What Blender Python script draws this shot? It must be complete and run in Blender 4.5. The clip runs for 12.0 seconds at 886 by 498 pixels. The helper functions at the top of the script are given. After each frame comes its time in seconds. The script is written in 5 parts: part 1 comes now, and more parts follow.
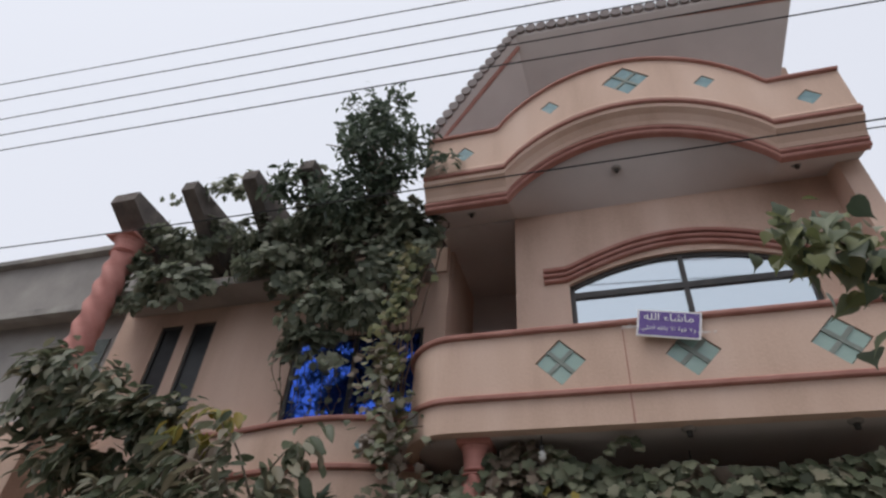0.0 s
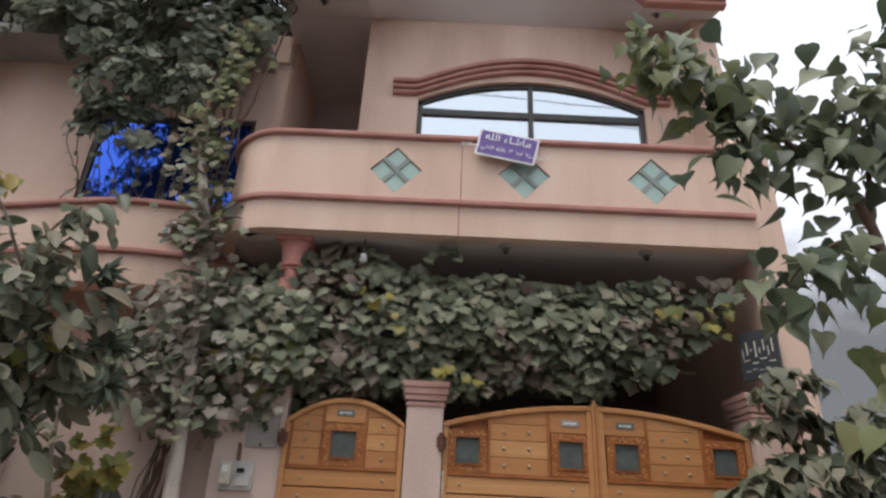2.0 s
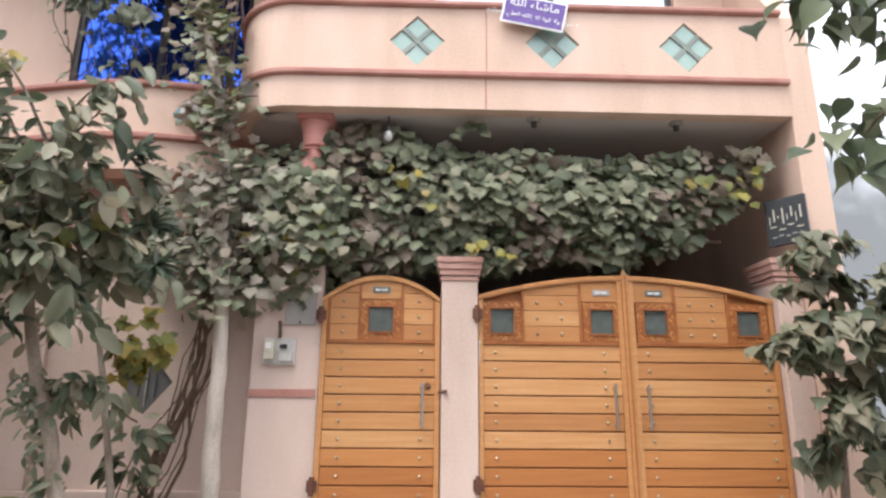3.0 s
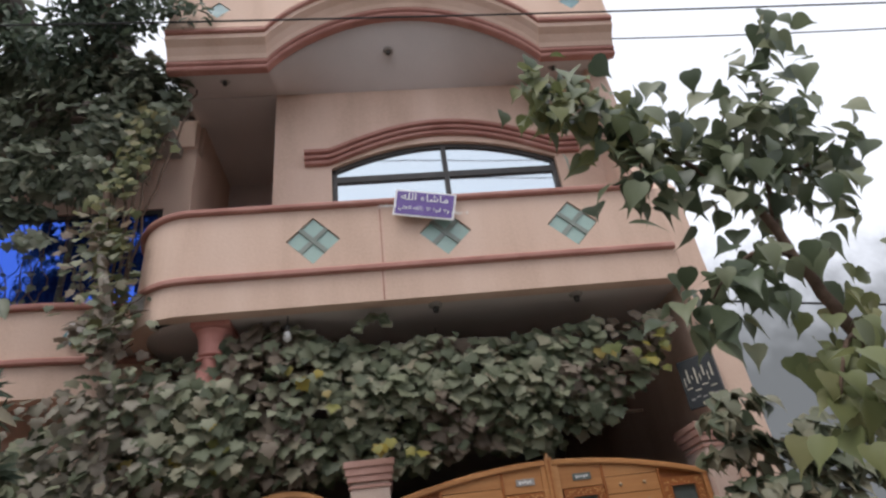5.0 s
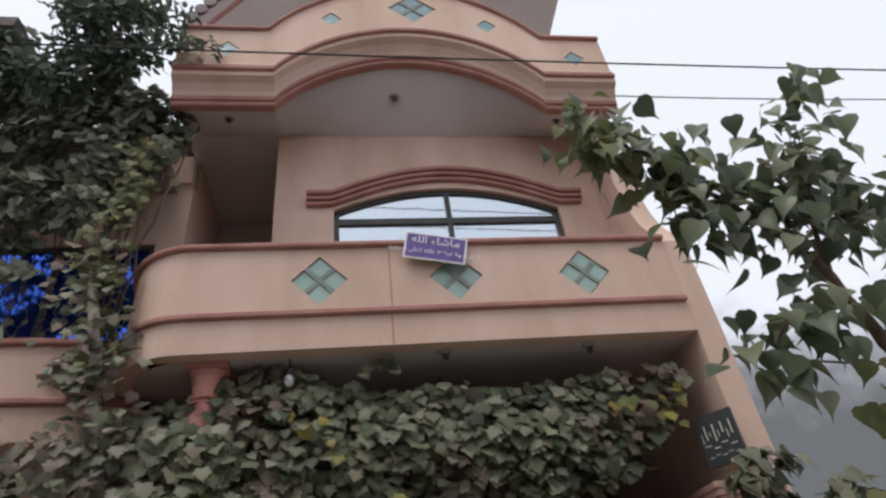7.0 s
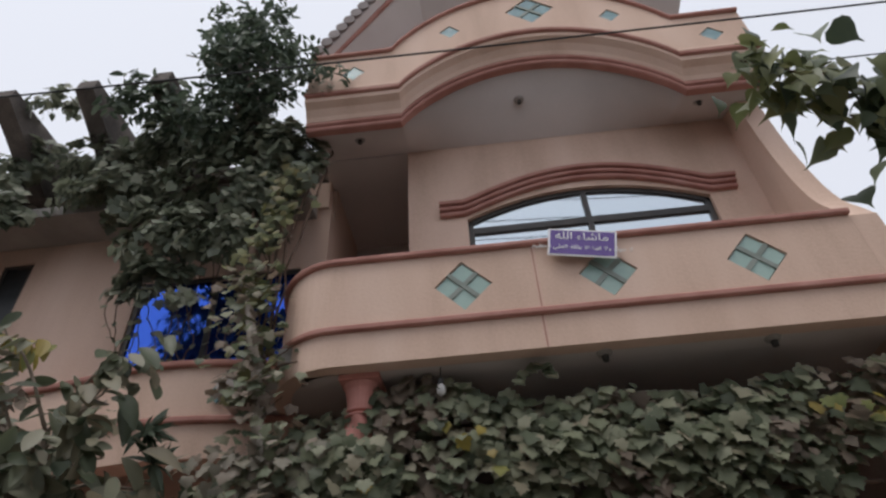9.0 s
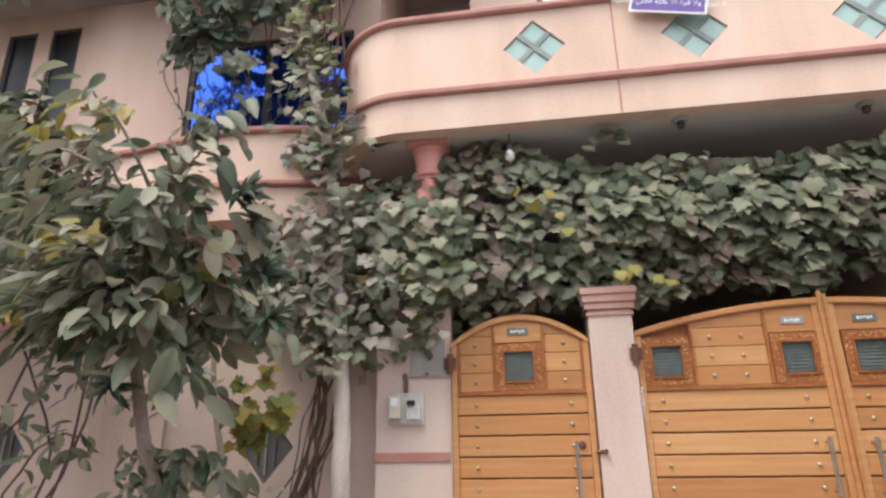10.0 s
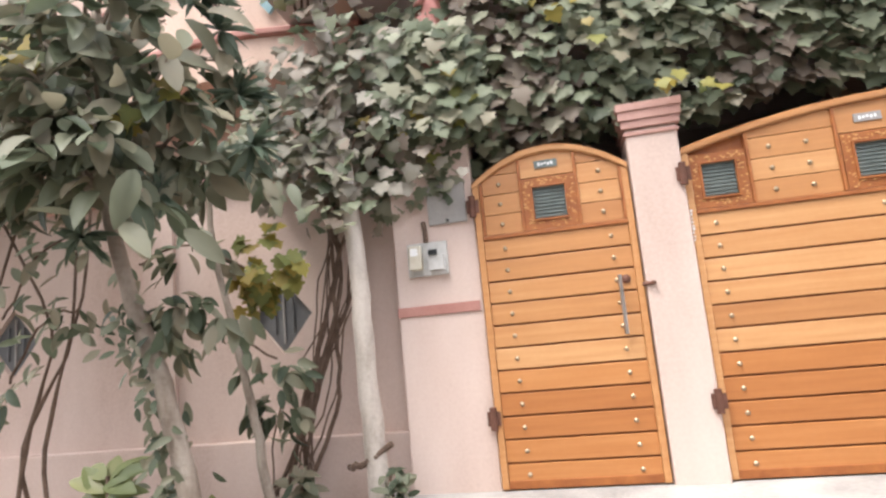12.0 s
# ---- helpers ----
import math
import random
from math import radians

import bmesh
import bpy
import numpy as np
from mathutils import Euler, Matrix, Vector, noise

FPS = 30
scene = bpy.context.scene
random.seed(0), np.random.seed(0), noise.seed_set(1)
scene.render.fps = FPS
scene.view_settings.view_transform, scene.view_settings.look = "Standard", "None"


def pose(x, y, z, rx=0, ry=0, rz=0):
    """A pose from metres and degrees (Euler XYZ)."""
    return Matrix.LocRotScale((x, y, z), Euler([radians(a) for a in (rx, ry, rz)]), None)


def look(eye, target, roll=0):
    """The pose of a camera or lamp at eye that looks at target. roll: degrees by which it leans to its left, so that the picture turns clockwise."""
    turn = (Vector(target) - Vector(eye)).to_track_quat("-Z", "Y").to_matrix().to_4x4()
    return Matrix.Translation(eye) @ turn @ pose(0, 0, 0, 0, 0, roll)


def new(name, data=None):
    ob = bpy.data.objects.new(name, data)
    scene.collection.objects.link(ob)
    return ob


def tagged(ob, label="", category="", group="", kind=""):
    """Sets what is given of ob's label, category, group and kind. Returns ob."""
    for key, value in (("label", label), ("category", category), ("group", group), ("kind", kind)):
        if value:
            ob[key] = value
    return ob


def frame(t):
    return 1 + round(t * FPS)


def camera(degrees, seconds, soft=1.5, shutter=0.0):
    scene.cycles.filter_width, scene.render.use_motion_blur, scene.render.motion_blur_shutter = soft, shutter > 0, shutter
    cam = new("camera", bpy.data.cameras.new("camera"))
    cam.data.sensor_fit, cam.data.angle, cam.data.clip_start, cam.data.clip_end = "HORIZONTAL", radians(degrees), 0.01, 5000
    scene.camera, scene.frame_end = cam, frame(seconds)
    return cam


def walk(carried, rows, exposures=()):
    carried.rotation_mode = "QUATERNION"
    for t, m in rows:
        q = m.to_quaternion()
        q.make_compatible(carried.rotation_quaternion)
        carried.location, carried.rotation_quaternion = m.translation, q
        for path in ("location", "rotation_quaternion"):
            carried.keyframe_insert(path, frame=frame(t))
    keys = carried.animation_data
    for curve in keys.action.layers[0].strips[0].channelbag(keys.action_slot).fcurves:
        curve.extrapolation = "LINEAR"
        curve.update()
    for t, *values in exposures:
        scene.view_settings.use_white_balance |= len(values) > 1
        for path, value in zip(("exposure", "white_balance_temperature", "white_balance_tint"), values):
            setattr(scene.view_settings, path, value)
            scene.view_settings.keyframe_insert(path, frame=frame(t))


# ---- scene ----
cam = camera(73.2, 12.0, soft=2.5)
PATH = [
    (0, (0.276, -5.644, 1.385), (-0.22, -4.179, 2.654), 4.5),
    (0.4, (0.304, -5.252, 1.313), (0.165, -3.77, 2.649), 1.6),
    (0.5, (0.299, -5.229, 1.305), (0.192, -3.75, 2.646), 0.9),
    (1, (0.262, -5.137, 1.319), (0.323, -3.518, 2.492), -0.8),
    (1.5, (0.241, -5.167, 1.346), (0.329, -3.451, 2.368), -0.6),
    (2, (0.304, -5.215, 1.3), (0.293, -3.394, 2.126), 2.8),
    (2.5, (0.155, -5.154, 1.233), (0.083, -3.25, 1.843), 1.4),
    (3, (-0.103, -5.1, 1.17), (-0.047, -3.163, 1.662), 0.5),
    (3.5, (0.014, -5.14, 1.268), (0.206, -3.294, 2.013), -3.9),
    (3.7, (0.084, -5.151, 1.299), (0.254, -3.31, 2.06), -4.1),
    (5.3, (0.454, -5.011, 1.317), (0.641, -3.317, 2.363), -8.4),
    (5.5, (0.46, -5.004, 1.318), (0.628, -3.304, 2.358), -8.7),
    (6, (0.378, -4.971, 1.294), (0.605, -3.277, 2.333), -7.0),
    (6.5, (0.178, -4.873, 1.333), (0.465, -3.283, 2.511), -8.6),
    (6.7, (0.119, -4.863, 1.34), (0.425, -3.266, 2.506), -7.8),
    (8.3, (-0.14, -4.477, 1.439), (0.085, -2.968, 2.732), -9.9),
    (8.5, (-0.207, -4.477, 1.479), (-0.053, -2.986, 2.804), -9.4),
    (9, (-0.12, -4.447, 1.329), (-0.212, -2.909, 2.604), -3.6),
    (9.5, (-0.164, -4.493, 1.33), (-0.346, -2.721, 2.239), -2.8),
    (10, (-0.37, -4.442, 1.309), (-0.649, -2.561, 1.929), -0.9),
    (10.5, (-0.523, -4.441, 1.268), (-0.838, -2.558, 1.862), -5.3),
    (11, (-0.482, -4.236, 1.191), (-0.577, -2.287, 1.629), -8.3),
    (11.5, (-0.425, -4.01, 1.084), (-0.608, -2.076, 1.557), -10.5),
    (12, (-0.471, -3.862, 1.01), (-0.844, -1.921, 1.314), -5.4),
]
walk(cam, [(t, look(eye, target, roll)) for t, eye, target, roll in PATH], [(0, 0.12), (0.5, 0.12), (1, 0.38), (1.5, 0.68), (2, 0.72), (2.5, 1.25), (3, 1.7), (3.7, 1.9), (5.3, 0.5), (6, 0.6), (6.7, 0.42), (8.5, 0.25), (9, 0.15), (9.5, 0.85), (10, 1.6), (10.5, 2.0), (12, 2.15)])

# ---- world and light: foggy overcast morning ----
world = bpy.data.worlds.new("overcast_sky")
scene.world = world
world.use_nodes = True
wn, wl = world.node_tree.nodes, world.node_tree.links
wn.clear()
sky = wn.new("ShaderNodeTexSky")
sky.sky_type = "NISHITA"
sky.sun_disc = False
sky.sun_elevation = radians(68)
sky.sun_rotation = radians(212)
sky.dust_density = 6.0
pale = wn.new("ShaderNodeHueSaturation")
pale.inputs["Saturation"].default_value = 0.12
back = wn.new("ShaderNodeBackground")
back.inputs["Strength"].default_value = 0.025
fog = wn.new("ShaderNodeBackground")
fog.inputs["Color"].default_value = (0.905, 0.94, 1.055, 1)
fog.inputs["Strength"].default_value = 0.70
both = wn.new("ShaderNodeAddShader")
wout = wn.new("ShaderNodeOutputWorld")
wl.new(sky.outputs["Color"], pale.inputs["Color"])
wl.new(pale.outputs["Color"], back.inputs["Color"])
wl.new(back.outputs[0], both.inputs[0])
wl.new(fog.outputs[0], both.inputs[1])
wl.new(both.outputs[0], wout.inputs["Surface"])

sun_data = bpy.data.lights.new("sun", "SUN")
sun_data.energy, sun_data.angle, sun_data.color = 1.2, radians(28), (1.0, 0.955, 0.91)
sun = new("sun", sun_data)
sun.matrix_world = look((-4, -5, 17), (0, 0, 2))


# ---- materials ----
def material(name, stops, scale=6.0, rough=0.8, metal=0.0, bump=0.15, fine=60.0, spec=0.4, streak=0.0, vary=0.0):
    """Noise-mottled surface: stops are two or three colours, at two scales, with fine relief."""
    m = bpy.data.materials.new(name)
    m.use_nodes = True
    n, l = m.node_tree.nodes, m.node_tree.links
    p = n["Principled BSDF"]
    tc = n.new("ShaderNodeTexCoord")
    mp = n.new("ShaderNodeMapping")
    mp.inputs["Scale"].default_value = (1, 1, 1 - streak)
    l.new(tc.outputs["Object"], mp.inputs["Vector"])
    big = n.new("ShaderNodeTexNoise")
    big.inputs["Scale"].default_value, big.inputs["Detail"].default_value = scale, 6
    l.new(mp.outputs[0], big.inputs["Vector"])
    small = n.new("ShaderNodeTexNoise")
    small.inputs["Scale"].default_value, small.inputs["Detail"].default_value = fine, 4
    l.new(tc.outputs["Object"], small.inputs["Vector"])
    mix = n.new("ShaderNodeMath")
    mix.operation = "MULTIPLY_ADD"
    mix.inputs[1].default_value = 0.25
    l.new(small.outputs["Fac"], mix.inputs[0])
    sub = n.new("ShaderNodeMath")
    sub.operation = "SUBTRACT"
    sub.inputs[1].default_value = 0.125
    l.new(big.outputs["Fac"], sub.inputs[0])
    l.new(sub.outputs[0], mix.inputs[2])
    fac = mix
    if vary:
        info = n.new("ShaderNodeObjectInfo")
        geo = n.new("ShaderNodeNewGeometry")
        add = n.new("ShaderNodeMath")
        l.new(info.outputs["Random"], add.inputs[0])
        l.new(geo.outputs["Random Per Island"], add.inputs[1])
        fr = n.new("ShaderNodeMath")
        fr.operation = "FRACT"
        l.new(add.outputs[0], fr.inputs[0])
        mm = n.new("ShaderNodeMix")
        mm.inputs[0].default_value = vary
        l.new(mix.outputs[0], mm.inputs[2])
        l.new(fr.outputs[0], mm.inputs[3])
        fac = mm
    ramp = n.new("ShaderNodeValToRGB")
    e = ramp.color_ramp.elements
    lo, hi = (0.05, 0.95) if vary else (0.3, 0.7)
    e[0].position, e[1].position = lo, hi
    e[0].color, e[1].color = (*stops[0], 1), (*stops[-1], 1)
    for k, c in enumerate(stops[1:-1]):
        x = e.new(lo + (hi - lo) * (k + 1) / (len(stops) - 1))
        x.color = (*c, 1)
    l.new(fac.outputs[0], ramp.inputs[0])
    l.new(ramp.outputs[0], p.inputs["Base Color"])
    p.inputs["Roughness"].default_value, p.inputs["Metallic"].default_value = rough, metal
    p.inputs["Specular IOR Level"].default_value = spec
    if bump:
        b = n.new("ShaderNodeBump")
        b.inputs["Strength"].default_value, b.inputs["Distance"].default_value = bump, 0.01
        l.new(small.outputs["Fac"], b.inputs["Height"])
        l.new(b.outputs[0], p.inputs["Normal"])
    return m


PLASTER = material("peach_plaster", [(0.53, 0.37, 0.285), (0.63, 0.45, 0.355), (0.68, 0.50, 0.405)], 1.9, 0.85, bump=0.25, fine=38, streak=0.8)
WALL_PINK = material("pale_pink_plaster", [(0.47, 0.345, 0.285), (0.58, 0.445, 0.38), (0.64, 0.51, 0.445)], 1.7, 0.88, bump=0.12, fine=42, streak=0.75)
TRIM = material("dull_red_trim", [(0.33, 0.145, 0.115), (0.40, 0.19, 0.155), (0.46, 0.24, 0.20)], 3.0, 0.75, bump=0.15)
ROSE = material("rose_column_paint", [(0.50, 0.20, 0.17), (0.60, 0.28, 0.24)], 5.0, 0.7, bump=0.2)
SOFFIT = material("grey_white_soffit", [(0.52, 0.465, 0.44), (0.62, 0.56, 0.53)], 0.9, 0.9, bump=0.1)
# Porch shade is put into this colour, darker than the house's peach plaster.
PORCH = material("porch_shade_plaster", [(0.30, 0.26, 0.235), (0.40, 0.345, 0.31)], 1.0, 0.9, bump=0.1)
CONCRETE = material("weathered_concrete", [(0.20, 0.19, 0.18), (0.30, 0.28, 0.26), (0.38, 0.36, 0.33)], 2.2, 0.92, bump=0.5, fine=35)
GREYWALL = material("grey_old_render", [(0.27, 0.25, 0.235), (0.37, 0.345, 0.32)], 1.6, 0.9, bump=0.4, fine=30)
# dark brownish grey render of the pergola
OLDBEAM = material("dark_brown_render", [(0.075, 0.065, 0.06), (0.13, 0.11, 0.10), (0.20, 0.17, 0.15)], 2.5, 0.92, bump=0.4, fine=30)
SLATE = material("slate_grey_metal", [(0.10, 0.105, 0.11), (0.165, 0.165, 0.165)], 5.0, 0.6, bump=0.2)
SOIL = material("dusty_soil", [(0.17, 0.135, 0.105), (0.27, 0.225, 0.18)], 2.0, 0.95, bump=0.6, fine=25)
ASPHALT = material("dusty_asphalt", [(0.11, 0.104, 0.095), (0.18, 0.168, 0.15)], 1.5, 0.9, bump=0.5, fine=70)
FRAME = material("dark_window_frame", [(0.035, 0.033, 0.033), (0.06, 0.055, 0.05)], 5.0, 0.45, bump=0.03)
DARK = material("dark_wood_panel", [(0.035, 0.025, 0.02), (0.07, 0.05, 0.04)], 6.0, 0.6)
CEMENT = material("cement_cross", [(0.20, 0.23, 0.205), (0.27, 0.30, 0.27)], 9.0, 0.85)
GREEN_GLASS = material("pale_green_glass", [(0.24, 0.36, 0.32), (0.36, 0.49, 0.44)], 9.0, 0.25, bump=0.12, fine=30, spec=0.6, vary=0.3)
TEAL_GLASS = material("teal_glass", [(0.13, 0.24, 0.26), (0.22, 0.34, 0.35)], 9.0, 0.2, bump=0.1, fine=30, spec=0.6)
STEEL = material("brushed_steel", [(0.55, 0.54, 0.52), (0.68, 0.67, 0.65)], 20.0, 0.28, metal=1.0, bump=0.02)
BRASS = material("brass_stud", [(0.34, 0.26, 0.17), (0.46, 0.36, 0.25)], 30.0, 0.5, metal=0.8, bump=0.0)
WHITE = material("white_paint", [(0.70, 0.69, 0.68), (0.80, 0.79, 0.78)], 8.0, 0.6, bump=0.05)
PURPLE = material("purple_banner", [(0.095, 0.05, 0.22), (0.125, 0.07, 0.28)], 4.0, 0.5, bump=0.03)
BLACK = material("black_sign_paint", [(0.012, 0.014, 0.016), (0.025, 0.028, 0.03)], 6.0, 0.35, bump=0.03)
RUST = material("hinge_iron", [(0.10, 0.045, 0.03), (0.17, 0.075, 0.05)], 18.0, 0.7, metal=0.3)
CABLE = material("black_cable", [(0.012, 0.012, 0.014), (0.03, 0.03, 0.03)], 20.0, 0.6, bump=0.0)
BARK = material("grey_bark", [(0.16, 0.12, 0.09), (0.26, 0.21, 0.165), (0.34, 0.29, 0.24)], 9.0, 0.92, bump=0.8, fine=40, streak=0.7)
PALEBARK = material("whitewashed_bark", [(0.36, 0.31, 0.26), (0.52, 0.46, 0.40), (0.60, 0.54, 0.48)], 7.0, 0.92, bump=0.7, fine=35, streak=0.6)
STEM = material("brown_vine_stem", [(0.08, 0.05, 0.035), (0.16, 0.105, 0.075)], 14.0, 0.9, bump=0.5)
TILE = material("grey_roof_tile", [(0.22, 0.19, 0.185), (0.32, 0.28, 0.27)], 5.0, 0.85, bump=0.3)
AGED = material("aged_white_plastic", [(0.42, 0.41, 0.38), (0.56, 0.54, 0.51)], 14.0, 0.55, bump=0.05)
IVORY = material("ivory_plastic", [(0.48, 0.43, 0.33), (0.60, 0.55, 0.46)], 12.0, 0.5)


def wood(name):
    m = material(name, [(0.33, 0.13, 0.045), (0.48, 0.225, 0.085), (0.63, 0.36, 0.165)], 2.4, 0.40, bump=0.05, fine=40, spec=0.5, vary=0.42)
    n, l = m.node_tree.nodes, m.node_tree.links
    for x in n:
        if x.type == "MAPPING":
            x.inputs["Scale"].default_value = (0.7, 3.0, 14.0)
    return m


WOOD = wood("varnished_orange_wood")
# Darker, redder variant of the plank wood, for the lower boards.
WOODDEEP = material("deep_orange_wood", [(0.30, 0.10, 0.028), (0.42, 0.165, 0.05), (0.54, 0.25, 0.09)], 2.4, 0.45, bump=0.05, fine=40, spec=0.45, vary=0.4)
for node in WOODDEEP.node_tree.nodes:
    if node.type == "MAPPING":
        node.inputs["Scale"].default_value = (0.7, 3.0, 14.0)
WOODRED = material("carved_red_wood", [(0.24, 0.075, 0.022), (0.36, 0.125, 0.035)], 12.0, 0.45, bump=0.3, fine=80)
INLAY = material("pale_inlay", [(0.52, 0.24, 0.08), (0.66, 0.36, 0.14)], 30.0, 0.5)
GRILLE = material("dull_green_grille", [(0.10, 0.12, 0.11), (0.16, 0.185, 0.17)], 10.0, 0.6)


def mirror_glass(name, tint, rough):
    m = bpy.data.materials.new(name)
    m.use_nodes = True
    n, l = m.node_tree.nodes, m.node_tree.links
    p = n["Principled BSDF"]
    p.inputs["Base Color"].default_value = (*tint, 1)
    p.inputs["Metallic"].default_value, p.inputs["Roughness"].default_value = 0.85, rough
    w = n.new("ShaderNodeTexNoise")
    w.inputs["Scale"].default_value = 2.5
    tc = n.new("ShaderNodeTexCoord")
    l.new(tc.outputs["Object"], w.inputs["Vector"])
    b = n.new("ShaderNodeBump")
    b.inputs["Strength"].default_value, b.inputs["Distance"].default_value = 0.03, 0.02
    l.new(w.outputs["Fac"], b.inputs["Height"])
    l.new(b.outputs[0], p.inputs["Normal"])
    return m


BLUE_GLASS = mirror_glass("blue_reflective_glass", (0.045, 0.125, 0.62), 0.03)
SILVER_GLASS = mirror_glass("silver_reflective_glass", (0.60, 0.67, 0.72), 0.04)


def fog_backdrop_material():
    """Far trees in fog as a glowing sheet: grey haze below, fading clear above."""
    m = bpy.data.materials.new("glowing_fog_sheet")
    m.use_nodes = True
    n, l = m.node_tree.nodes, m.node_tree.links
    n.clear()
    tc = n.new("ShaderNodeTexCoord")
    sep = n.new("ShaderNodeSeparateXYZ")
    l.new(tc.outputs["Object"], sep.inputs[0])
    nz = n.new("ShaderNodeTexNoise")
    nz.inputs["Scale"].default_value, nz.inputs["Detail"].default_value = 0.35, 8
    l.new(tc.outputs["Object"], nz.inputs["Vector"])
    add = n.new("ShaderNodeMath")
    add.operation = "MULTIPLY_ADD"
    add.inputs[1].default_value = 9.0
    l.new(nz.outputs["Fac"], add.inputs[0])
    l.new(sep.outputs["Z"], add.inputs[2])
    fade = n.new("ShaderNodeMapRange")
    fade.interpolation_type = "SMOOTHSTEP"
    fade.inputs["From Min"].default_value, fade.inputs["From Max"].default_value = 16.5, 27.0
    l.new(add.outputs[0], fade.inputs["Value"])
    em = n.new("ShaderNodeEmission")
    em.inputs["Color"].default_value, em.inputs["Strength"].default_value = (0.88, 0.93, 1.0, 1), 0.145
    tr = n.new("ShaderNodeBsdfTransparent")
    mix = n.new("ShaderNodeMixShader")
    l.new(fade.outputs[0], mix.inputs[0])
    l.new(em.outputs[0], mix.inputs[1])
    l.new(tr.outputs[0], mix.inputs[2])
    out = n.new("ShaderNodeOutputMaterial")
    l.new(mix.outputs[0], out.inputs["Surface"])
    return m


FOG_FAR = fog_backdrop_material()


def leaf_material(name, stops, rough=0.55):
    m = material(name, stops, 3.0, rough, bump=0.0, fine=30, spec=0.35, vary=0.8)
    n, l = m.node_tree.nodes, m.node_tree.links
    p = n["Principled BSDF"]
    glow = n.new("ShaderNodeBsdfTranslucent")
    mix = n.new("ShaderNodeMixShader")
    mix.inputs[0].default_value = 0.34
    l.new(next(x for x in n if x.type == "VALTORGB").outputs[0], glow.inputs["Color"])
    l.new(p.outputs[0], mix.inputs[1])
    l.new(glow.outputs[0], mix.inputs[2])
    l.new(mix.outputs[0], n["Material Output"].inputs["Surface"])
    return m


VINE_LEAF = leaf_material("dusty_vine_leaf", [(0.06, 0.073, 0.044), (0.125, 0.146, 0.086), (0.205, 0.22, 0.14), (0.275, 0.278, 0.19), (0.28, 0.235, 0.165)])
VINE_YELLOW = leaf_material("yellowing_vine_leaf", [(0.14, 0.17, 0.06), (0.24, 0.23, 0.06), (0.36, 0.28, 0.06), (0.24, 0.18, 0.07)])
STRAND_LEAF = leaf_material("hanging_strand_leaf", [(0.10, 0.125, 0.06), (0.17, 0.185, 0.08), (0.25, 0.23, 0.10), (0.19, 0.16, 0.095)])
TREE_LEAF = leaf_material("dull_green_leaf", [(0.04, 0.055, 0.034), (0.10, 0.12, 0.07), (0.165, 0.175, 0.115), (0.23, 0.22, 0.15), (0.25, 0.205, 0.14)], 0.5)
# Dark leaf green, lifted so that some haze is in its colour.
DARK_LEAF = leaf_material("dark_tree_leaf", [(0.042, 0.062, 0.042), (0.10, 0.132, 0.09), (0.17, 0.205, 0.15)], 0.5)
HEART_LEAF = leaf_material("heart_leaf_green", [(0.05, 0.066, 0.045), (0.10, 0.13, 0.075), (0.18, 0.21, 0.125), (0.27, 0.28, 0.18)], 0.42)
TENDER_LEAF = leaf_material("tender_olive_leaf", [(0.12, 0.15, 0.06), (0.20, 0.22, 0.095), (0.29, 0.285, 0.14)], 0.45)
# Dusty climber leaves, lightened further to put haze into their colour.
CLIMB_LEAF = leaf_material("hazed_climber_leaf", [(0.08, 0.095, 0.066), (0.165, 0.188, 0.13), (0.26, 0.28, 0.20), (0.33, 0.33, 0.25)])
DRY_LEAF = leaf_material("dusty_brown_leaf", [(0.12, 0.085, 0.06), (0.20, 0.16, 0.12), (0.27, 0.21, 0.16)])


# ---- mesh helpers ----
def mesh_object(name, verts, faces, mat, parent=None, label="", smooth=False):
    me = bpy.data.meshes.new(name)
    me.from_pydata([tuple(v) for v in verts], [], faces)
    me.materials.append(mat)
    if smooth:
        me.shade_smooth()
    me.update()
    ob = new(name, me)
    if parent:
        ob.parent = parent
    if label:
        ob["label"] = label
    return ob


def part(name, bm, mat, parent=None, label="", smooth=False):
    bmesh.ops.recalc_face_normals(bm, faces=bm.faces)
    me = bpy.data.meshes.new(name)
    bm.to_mesh(me)
    bm.free()
    me.materials.append(mat)
    if smooth:
        me.shade_smooth()
    ob = new(name, me)
    if parent:
        ob.parent = parent
    if label:
        ob["label"] = label
    return ob


def thing(name, label, category, at=(0, 0, 0), group="", kind=""):
    e = new(name)
    e.location = at
    return tagged(e, label, category, group, kind)


def box(x0, x1, y0, y1, z0, z1, bevel=0.0, bm=None):
    bm = bm or bmesh.new()
    r = bmesh.ops.create_cube(bm, size=1, matrix=Matrix.LocRotScale(((x0 + x1) / 2, (y0 + y1) / 2, (z0 + z1) / 2), None, (x1 - x0, y1 - y0, z1 - z0)))
    if bevel:
        es = list({e for v in r["verts"] for e in v.link_edges})
        bmesh.ops.bevel(bm, geom=es, offset=bevel, segments=2, affect="EDGES", profile=0.6)
    return bm


def slab(outer, holes, y0, y1, bevel=0.0):
    """A plate in the xz plane, from y0 (front) to y1 (back), with holes through it."""
    bm = bmesh.new()
    edges = []
    for loop in (outer, *holes):
        vs = [bm.verts.new((x, y0, z)) for x, z in loop]
        edges += [bm.edges.new((a, b)) for a, b in zip(vs, vs[1:] + vs[:1])]
    bmesh.ops.triangle_fill(bm, use_beauty=True, use_dissolve=False, edges=edges)
    r = bmesh.ops.extrude_face_region(bm, geom=bm.faces[:])
    bmesh.ops.translate(bm, vec=(0, y1 - y0, 0), verts=[v for v in r["geom"] if isinstance(v, bmesh.types.BMVert)])
    return bm


